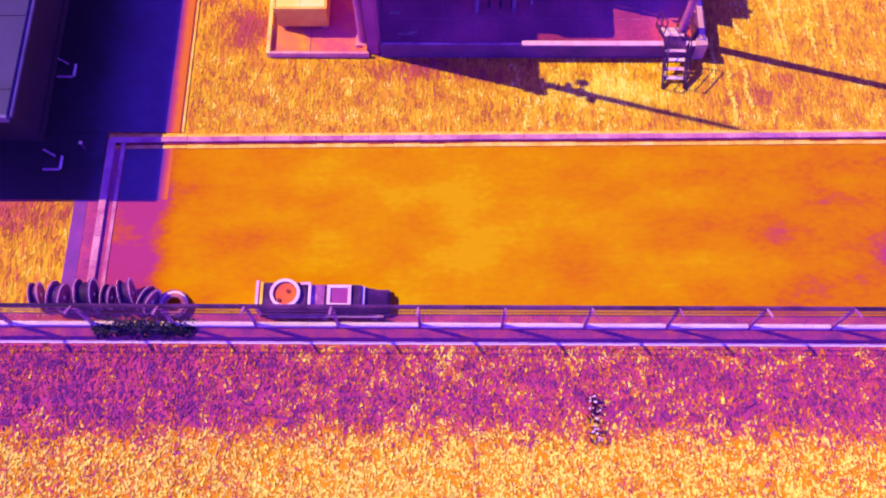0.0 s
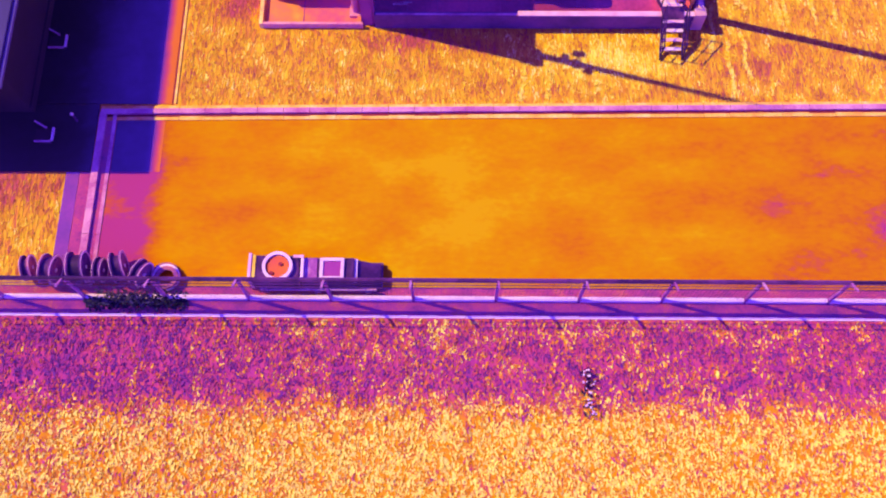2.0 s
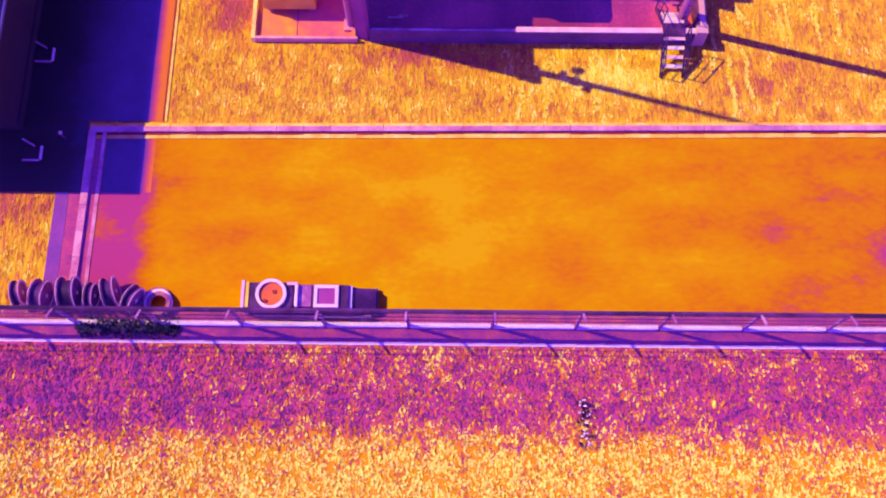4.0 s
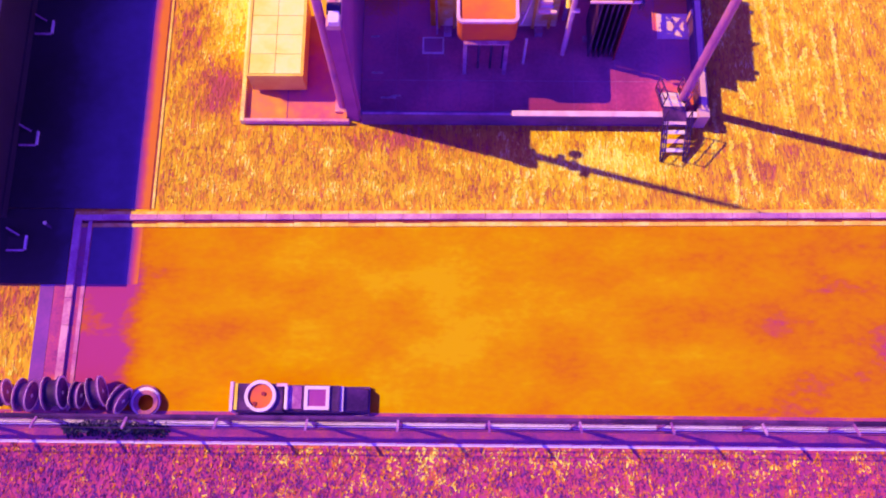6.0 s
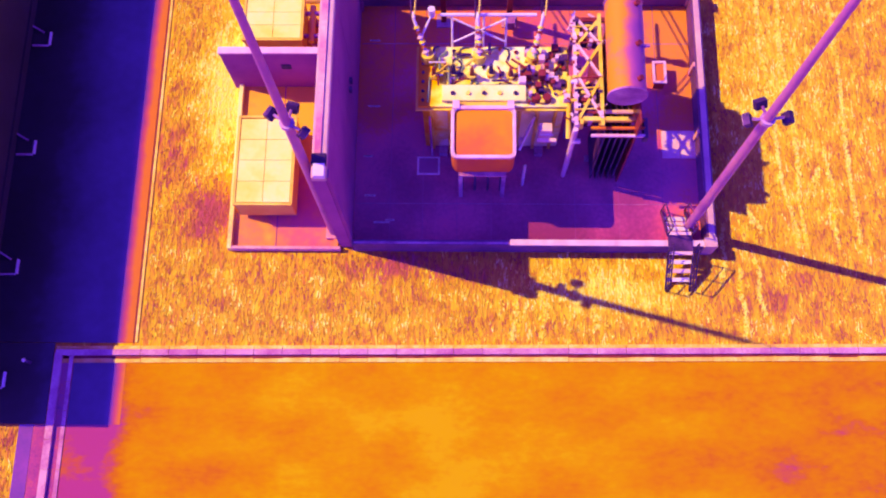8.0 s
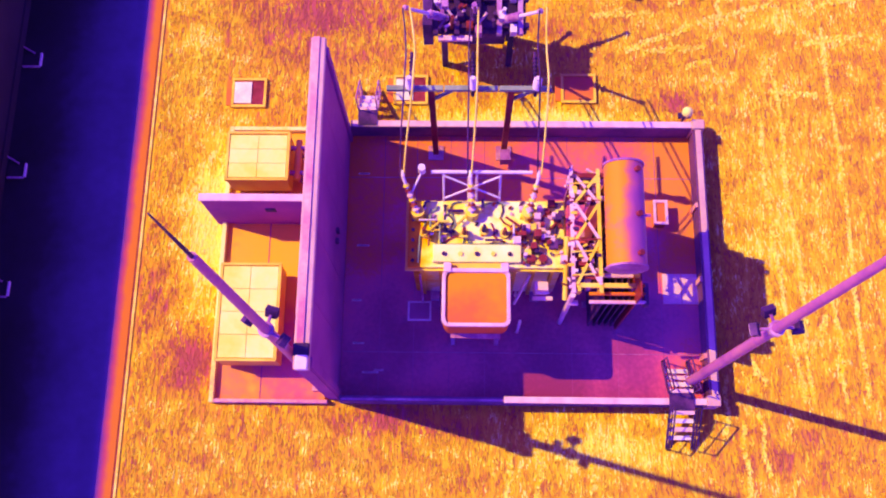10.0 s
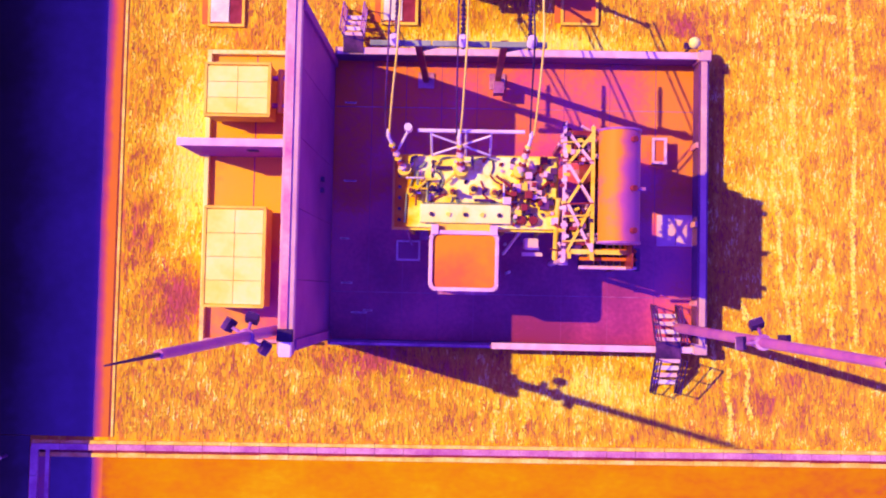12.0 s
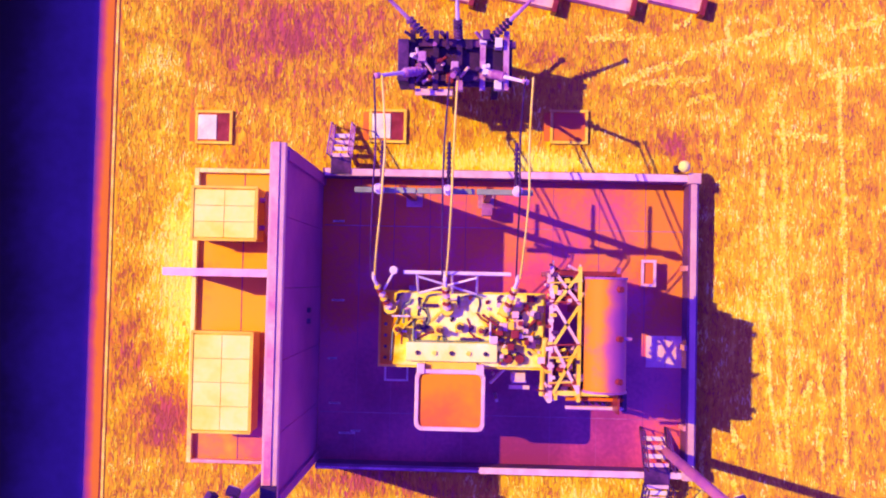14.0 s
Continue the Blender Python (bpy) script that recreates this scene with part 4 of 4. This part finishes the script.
# ---- stiles over the bund ----
def stile(x, y, wid, n, mat_a, sides=(-1, 1)):
    t = thing("step_stile", "steel step stile with tread grids over the bund wall", "steps", (x, y, 0), "step stiles")
    for side in sides:
        for k in range(n):
            yy = side * (0.35 + (n - 1 - k) * 0.26)
            zz = 0.24 * (k + 1)
            boxpart("tread", (-wid / 2, wid / 2, yy - 0.075, yy + 0.075, zz - 0.03, zz), M_RIMPINK if (k + n) % 2 else M_PALE, t, "pale tread", 0.008)
        for sx in (-wid / 2, wid / 2):
            bm = B()
            beam(bm, (sx, side * 0.3, 0.24 * n), (sx, side * (0.45 + n * 0.26), 0.05), 0.05, 0.14)
            part("stringer", bm, mat_a, t)
            bm = B()
            rod(bm, (sx, side * 0.3, 0.24 * n + 0.95), (sx, side * (0.45 + n * 0.26), 0.95), 0.028)
            for f in (0.0, 0.5, 1.0):
                yb = side * (0.3 + f * (0.15 + n * 0.26))
                zb = 0.24 * n * (1 - f)
                rod(bm, (sx, yb, zb + 0.02), (sx, yb, zb + 0.95), 0.024, seg=8)
            rod(bm, (sx, side * 0.3, 0.24 * n + 0.5), (sx, side * (0.45 + n * 0.26), 0.5), 0.022, seg=8)
            part("handrail", bm, mat_a, t, "dark tube handrail")
    boxpart("landing", (-wid / 2, wid / 2, -0.3, 0.3, 0.24 * n - 0.03, 0.24 * n + 0.01), M_DARK, t, "dark grid landing", 0.008)
    return t


stile(8.95, 21.5, 0.85, 4, M_DARK)
stile(-1.95, 31.75, 0.7, 4, M_STEEL, (1,))

# ---- fence ----
FY = 10.20
PITCH = 2.92
fe = thing("fence", "mesh security fence with angled barbed-wire arms", "fence", (1.8, FY, 0), kind="structure")
bays = range(-8, 9)
for k in bays:
    xx = 2.07 + k * PITCH - 1.8
    bm = B()
    box(bm, xx + 0.05, xx + PITCH - 0.05, -0.08, 0.08, 0, 0.22, 0.012)
    part("plinth_board", bm, M_PALE, fe, "pale concrete plinth board")
    bm = B()
    box(bm, xx - 0.05, xx + 0.05, -0.05, 0.05, 0, 2.2)
    part("post", bm, M_STEEL, fe)
    bm = B()
    beam(bm, (xx, 0, 2.18), (xx, -0.42, 2.62), 0.07)
    part("arm", bm, M_STEEL, fe, "outward angled arm")
    bm = B()
    rod(bm, (xx, 0.0, 2.2), (xx + PITCH, 0.0, 2.2), 0.075, seg=8)
    part("top_rail", bm, M_DARK, fe)
    bm = B()
    for i in range(3):
        f = 0.25 + 0.36 * i
        rod(bm, (xx, -0.42 * f, 2.18 + 0.44 * f), (xx + PITCH, -0.42 * f, 2.18 + 0.44 * f), 0.018, seg=5)
    part("barbed_wire", bm, M_DARK, fe)
    bm = B()
    for i in range(1, 20):
        u = xx + PITCH * i / 20
        beam(bm, (u, 0, 0.2), (u, 0, 2.2), 0.007)
    for i in range(9):
        beam(bm, (xx, 0.01, 0.4 + i * 0.2), (xx + PITCH, 0.01, 0.4 + i * 0.2), 0.007)
    part("mesh_panel", bm, M_DARK, fe, "welded wire mesh panel")

# dark weeds grown through the fence beside the reels
rl = np.random.default_rng(17)
lv, lf = [], []
for k in range(1300):
    x_, y_ = rl.uniform(-12.5, -8.9), rl.normal(10.05, 0.15)
    z_, a_ = abs(rl.normal(0.18, 0.16)) * (0.4 + 0.6 * math.sin((x_ + 12.5) * 0.87)), rl.uniform(0, 6.28)
    d_, w_ = rl.uniform(0.07, 0.16), rl.uniform(0.03, 0.06)
    ca, sa, i_ = math.cos(a_), math.sin(a_), len(lv)
    lv += [(x_, y_, z_), (x_ + ca * d_ / 2 - sa * w_, y_ + sa * d_ / 2 + ca * w_, z_ + 0.04), (x_ + ca * d_, y_ + sa * d_, z_ - 0.02), (x_ + ca * d_ / 2 + sa * w_, y_ + sa * d_ / 2 - ca * w_, z_ + 0.02)]
    lf.append((i_, i_ + 1, i_ + 2, i_ + 3))
me = bpy.data.meshes.new("fence_weeds")
me.from_pydata(lv, [], lf)
me.materials.append(surface("cold_weed_leaf", [(.012, .012, .04), (.03, .025, .09), (.10, .09, .17)], 3.0, 3, island=0.3))
tagged(new("fence_weeds", me), "dark cold weeds grown through the fence foot", "weeds", kind="stuff")

# ---- goods stored inside the fence ----
def reel(x, y, r, w, turn=0):
    t = thing("cable_reel", "weathered cable reel standing on its flanges", "cable reel", (x, y, 0.02), "stored cable reels")
    for sx in (-w / 2, w / 2):
        bm = B()
        ring(bm, (sx, 0, r), 0.07, r, 0.06, 26, "X")
        fl = part("flange", bm, M_REEL, t)
        bm = B()
        ring(bm, (sx + math.copysign(0.036, sx), 0, r), r - 0.07, r, 0.02, 26, "X")
        part("flange_rim", bm, M_RIMPINK, fl, "pale worn rim")
    bm = B()
    rod(bm, (-w / 2 + 0.03, 0, r), (w / 2 - 0.03, 0, r), r * 0.78, seg=20)
    part("cable_coil", bm, M_DARK, t, "dark wound cable", True)
    bm = B()
    rod(bm, (-w / 2 - 0.05, 0, r), (w / 2 + 0.05, 0, r), 0.066)
    part("hub", bm, M_PALE, t)
    t.rotation_euler = (0, 0, radians(turn))
    return t


for x, r, w, tn in ((-14.55, 0.46, 0.24, 9), (-13.72, 0.55, 0.36, -8), (-12.72, 0.58, 0.48, 5), (-11.98, 0.46, 0.20, -4), (-11.28, 0.55, 0.34, 14), (-10.5, 0.50, 0.24, -28)):
    reel(x, 11.1 + 0.02 * tn / 4, r, w, tn)
lr = thing("cable_ring", "loose coil of cable leaning at the end of the reels", "cable coil", (-9.75, 10.95, 0.02))
for k, (rr, zz) in enumerate(((0.55, 0.06), (0.5, 0.17), (0.42, 0.28))):
    bm = B()
    ring(bm, (0.05 * k, -0.04 * k, zz), rr - 0.14, rr, 0.11)
    part("turn", bm, M_PALE if k % 2 else M_REEL, lr)

sk = thing("pump_skid", "dark skid-mounted pump unit with round fan and square hatch", "pump unit", (-4.25, 11.0, 0.02))
boxpart("skid_frame", (-2.35, 2.3, -0.48, 0.5, 0.0, 0.2), M_DARK, sk, "", 0.02)
boxpart("fan_housing", (-2.25, -0.55, -0.46, 0.46, 0.2, 1.05), M_DARK, sk, "", 0.06)
boxpart("end_plate", (-2.33, -2.22, -0.5, 0.5, 0.2, 1.15), M_RIMPINK, sk, "pale pink end plate", 0.02)
bm = B()
ring(bm, (-1.3, 0.02, 1.12), 0.42, 0.53, 0.16)
part("fan_ring", bm, M_PALE, sk, "pale fan ring")
bm = B()
rod(bm, (-1.3, 0.02, 1.05), (-1.3, 0.02, 1.11), 0.40, seg=28)
fan = part("fan_disc", bm, M_WARM, sk, "warm orange fan disc")
for dx, dy in ((0.1, 0.08), (-0.2, -0.25)):
    bm = B()
    rod(bm, (-1.3 + dx, 0.02 + dy, 1.11), (-1.3 + dx, 0.02 + dy, 1.16), 0.07)
    part("bolt", bm, M_BROWN, fan, "dark bolt head")
boxpart("side_trim", (-2.22, -2.08, -0.44, 0.46, 1.05, 1.1), M_YSTEEL, sk, "warm yellow trim", 0.01)
boxpart("bracket_arm", (-0.78, -0.42, 0.36, 0.46, 1.0, 1.1), M_RIMPINK, sk, "pale bracket", 0.01)
boxpart("bracket_arm", (-0.50, -0.40, -0.40, 0.36, 0.9, 1.1), M_PALE, sk, "pale bracket", 0.01)
boxpart("engine_cover", (-0.5, 1.35, -0.44, 0.44, 0.2, 0.9), M_DARK, sk, "", 0.06)
boxpart("cover_panel", (-0.45, 0.05, -0.36, 0.40, 0.9, 0.94), M_STEEL, sk)
for dims in ((0.15, 1.0, -0.40, -0.28, 0.9, 1.0), (0.15, 1.0, 0.28, 0.40, 0.9, 1.0), (0.15, 0.27, -0.28, 0.28, 0.9, 1.0), (0.88, 1.0, -0.28, 0.28, 0.9, 1.0)):
    boxpart("hatch_frame", dims, M_PALE, sk, "pale hatch frame", 0.015)
boxpart("hatch", (0.27, 0.88, -0.28, 0.28, 0.9, 0.95), M_WALL, sk, "violet hatch lid")
bm = B()
box(bm, 1.35, 2.25, -0.42, 0.42, 0.2, 0.75)
for v in bm.verts:
    if v.co.x > 2 and v.co.z > 0.5:
        v.co.z = 0.42
        v.co.y *= 0.8
part("sloped_hood", bm, M_DARK, sk, "sloped dark hood")
boxpart("hood_strip", (1.32, 1.45, -0.42, 0.42, 0.72, 0.8), M_PALE, sk, "", 0.01)
for sx in (-1.8, 0.0, 1.8):
    boxpart("runner", (sx - 0.1, sx + 0.1, -0.62, -0.48, 0.0, 0.16), M_STEEL, sk)
bm = B()
rod(bm, (-2.0, -0.55, 0.3), (2.1, -0.55, 0.3), 0.05)
part("push_bar", bm, M_STEEL, sk, "", True)

# ---- grass ----
def grass(name, material, label, zones, h, w, seed, blades=3, reach=3.0):
    r = np.random.default_rng(seed)
    vs, fs = [], []
    for (x0, x1, y0, y1, count, blocked) in zones:
        xs, ys = r.uniform(x0, x1, count), r.uniform(y0, y1, count)
        for x, y in zip(xs, ys):
            if any(a <= x <= b and c <= y <= d for a, b, c, d in blocked):
                continue
            hh = h * r.uniform(0.5, 1.3)
            a0 = r.uniform(0, math.pi)
            for k in range(blades):
                a = a0 + k * math.pi / blades + r.uniform(-0.4, 0.4)
                ww = w * r.uniform(0.6, 1.3)
                dx, dy = math.cos(a) * ww, math.sin(a) * ww
                lx, ly = r.uniform(-1, 1) * hh * 1.6, r.uniform(-1.5, 1.2) * hh * reach
                i = len(vs)
                vs += [(x - dx * 0.5, y - dy * 0.5, 0.0), (x + dx * 0.5, y + dy * 0.5, 0.0), (x + lx + dx * 0.25, y + ly + dy * 0.25, hh), (x + lx - dx * 0.25, y + ly - dy * 0.25, hh * 0.9)]
                fs.append((i, i + 1, i + 2, i + 3))
    me = bpy.data.meshes.new(name)
    me.from_pydata(vs, [], fs)
    me.materials.append(material)
    return tagged(new(name, me), label, "grass", kind="stuff")


BAY = (-7.25, 10.35, 21.35, 31.75)
PADS = [(-7.6, -5.85, 32.5, 33.75), (-1.45, 0.25, 32.6, 33.9), (4.95, 6.6, 32.7, 34.0)]
grass("lawn_grass", M_TUFT, "dry yellow and orange lawn grass", [(-10.0, 19, 18.05, 40, 60000, [BAY] + PADS), (19, 36, 18.05, 44, 20000, []), (-10.0, 19, 40, 46, 10000, []), (-22, -14.0, 10.6, 15.0, 2600, [])], 0.032, 0.06, 3, 2, 6.0)
grass("meadow_grass", M_MTUFT, "tall dry meadow grass in clumps", [(-18, 18, 0.5, 9.46, 44000, []), (-36, -18, 0.5, 9.46, 12000, []), (18, 36, 0.5, 9.46, 12000, []), (-36, 36, -9, 0.5, 30000, [])], 0.05, 0.105, 5, 2, 2.6)
M_PALEGRASS = surface("bleached_grass", [(.88, .66, .07), (.94, .86, .24)], 0.5, 3, fine=0.1, island=0.4)
rt = random.Random(11)
strips = []
for x0, y0, x1, y1 in ((13.35, 21.7, 12.7, 27.5), (12.7, 27.5, 12.6, 32.5), (13.6, 21.7, 13.6, 26.0), (13.6, 26.0, 13.3, 34.0), (14.8, 21.6, 14.7, 25.4),
                       (13.7, 23.2, 14.4, 24.8), (11.8, 21.2, 11.95, 19.1), (11.3, 18.3, 11.2, 21.0), (12.1, 22.2, 11.6, 23.1), (6.0, 18.6, 6.0, 19.7),
                       (4.2, 18.3, 4.3, 20.4), (3.1, 18.2, 3.3, 19.8), (10.6, 20.3, 10.75, 22.6), (15.6, 22.0, 15.3, 36.0), (7.7, 35.0, 10.3, 36.0),
                       (10.6, 36.2, 13.5, 37.0), (9.5, 36.9, 10.2, 37.3), (6.5, 36.5, 8.8, 36.6), (12.9, 33.8, 12.9, 35.0), (11.4, 36.2, 11.4, 37.3),
                       (8.4, 34.9, 10.9, 35.2), (10.1, 34.3, 11.1, 34.6), (13.1, 33.3, 14.9, 33.1), (13.6, 35.8, 13.6, 37.0), (15.2, 36.9, 16.9, 37.4), (14.5, 35.3, 16.9, 35.7)):
    n_ = int(math.hypot(x1 - x0, y1 - y0) / 0.08)
    for k in range(n_):
        f = k / n_
        u, v = x0 + (x1 - x0) * f + 0.06 * math.sin(9 * f + x0), y0 + (y1 - y0) * f
        if rt.random() < 0.85:
            strips.append((u - 0.05, u + 0.05, v - 0.05, v + 0.08, 5, []))
grass("bleached_track_grass", M_PALEGRASS, "bleached pale grass along old wheel tracks", strips, 0.035, 0.13, 9, 2)
bm = B()
weed = thing("weed_plant", "dark cool weed patch standing in the meadow", "plant", (5.15, 7.0, 0))
rw = random.Random(21)
for k in range(46):
    x0, y0 = rw.gauss(0, 0.10), rw.uniform(-0.9, 0.7)
    a, ln = rw.uniform(0, 6.28), rw.uniform(0.12, 0.3)
    rod(bm, (x0, y0, 0), (x0 + ln * math.cos(a), y0 + ln * math.sin(a), rw.uniform(0.15, 0.45)), 0.028, 0.006, 5)
part("stems", bm, M_DARK, weed, "", True)
bm = B()
for k in range(26):
    x0, y0 = rw.gauss(0, 0.13), rw.uniform(-0.9, 0.7)
    bmesh.ops.create_icosphere(bm, subdivisions=1, radius=rw.uniform(0.025, 0.05), matrix=Matrix.Translation((x0, y0, rw.uniform(0.3, 0.5))))
tagged(part("seed_heads", bm, M_PALE, weed), "pale seed heads", kind="stuff")

# ---- kerb stones and floor joints ----
kb = thing("kerb", "cool concrete kerb with a bright gutter line along the road", "kerb", (0, 0, 0), kind="structure")


def stone(name, x0, x1, w0, w1, z1, material, parent, up=False):
    bm = B()
    if up:
        box(bm, w0, w1, x0, x1, -0.1, z1)
    else:
        ya, yb = kerb_y(x0), kerb_y(x1)
        q = [(x0, ya + w0), (x1, yb + w0), (x1, yb + w1), (x0, ya + w1)]
        t = [bm.verts.new((x, y, z1)) for x, y in q]
        u = [bm.verts.new((x, y, -0.1)) for x, y in q]
        bm.faces.new(t)
        for i in range(4):
            bm.faces.new((t[i], t[(i + 1) % 4], u[(i + 1) % 4], u[i]))
    return part(name, bm, material, parent)


rs = random.Random(3)
x = -12.95
while x < 36:
    dz = rs.uniform(-0.008, 0.008)
    stone("kerbstone", x, x + 0.985, 0.27, 0.47, 0.14 + dz, M_KERB, kb)
    stone("back_edging", x, x + 0.985, 0.48, 0.60, 0.11 + dz, M_GUTTER, kb)
    stone("gutter_stone", x, x + 0.985, 0.015, 0.16 + rs.uniform(-0.02, 0.02), 0.05 + dz, M_GUTTER, kb)
    stone("gutter_bed", x, x + 0.995, 0.16, 0.27, 0.025, M_BROWN, kb)
    x += 1.0
y = 10.6
while y < 17.2:
    stone("kerbstone", y, y + 0.985, -12.98, -12.72, 0.14, M_KERB, kb, True)
    stone("gutter_stone", y, y + 0.985, -12.48, -12.34, 0.05, M_KERB, kb, True)
    stone("gutter_bed", y, y + 0.995, -12.72, -12.48, 0.025, M_GRAVEL, kb, True)
    y += 1.0
# Added pale and dark strips draw the outline of the building's shadow.
ed = thing("lawn_edging", "narrow pale and dark line drawing the building's shadow edge", "edging", (0, 0, 0), kind="structure")
y = 18.0
while y < 44:
    stone("edging_stone", y, y + 0.99, -10.22, -10.13, 0.045, M_GUTTER, ed, True)
    stone("edging_gap", y, y + 0.99, -10.29, -10.22, 0.02, M_BROWN, ed, True)
    y += 1.0
for yy in (23.23, 29.75):
    at_parent(boxpart("joint", (-2.6, 9.9, yy, yy + 0.025, 0.0, 0.034), M_STEEL, pit), pit)
for xx in (-1.35, -0.15, 1.1, 2.35, 5.4, 7.0, 8.6):
    at_parent(boxpart("joint", (xx, xx + 0.02, 21.6, 31.4, 0.0, 0.035), M_WALL, pit), pit)
at_parent(boxpart("joint", (-5.45, -5.41, 21.5, 31.5, 0.0, 0.105), M_GRAVEL, plat), plat)
# Made-up pale strip imitates the bright rim beside the top rail's shadow.
ge = thing("gravel_edging", "pale strip for the bright rim of the fence shadow", "edging", (0, 0, 0), kind="structure")
x = -20.0
while x < 21:
    stone("edging_stone", 0, 0.985, 0, 0.09, 0.06, M_PALE, ge).location = (x, 9.50 - kerb_y(0), 0)
    x += 1.0
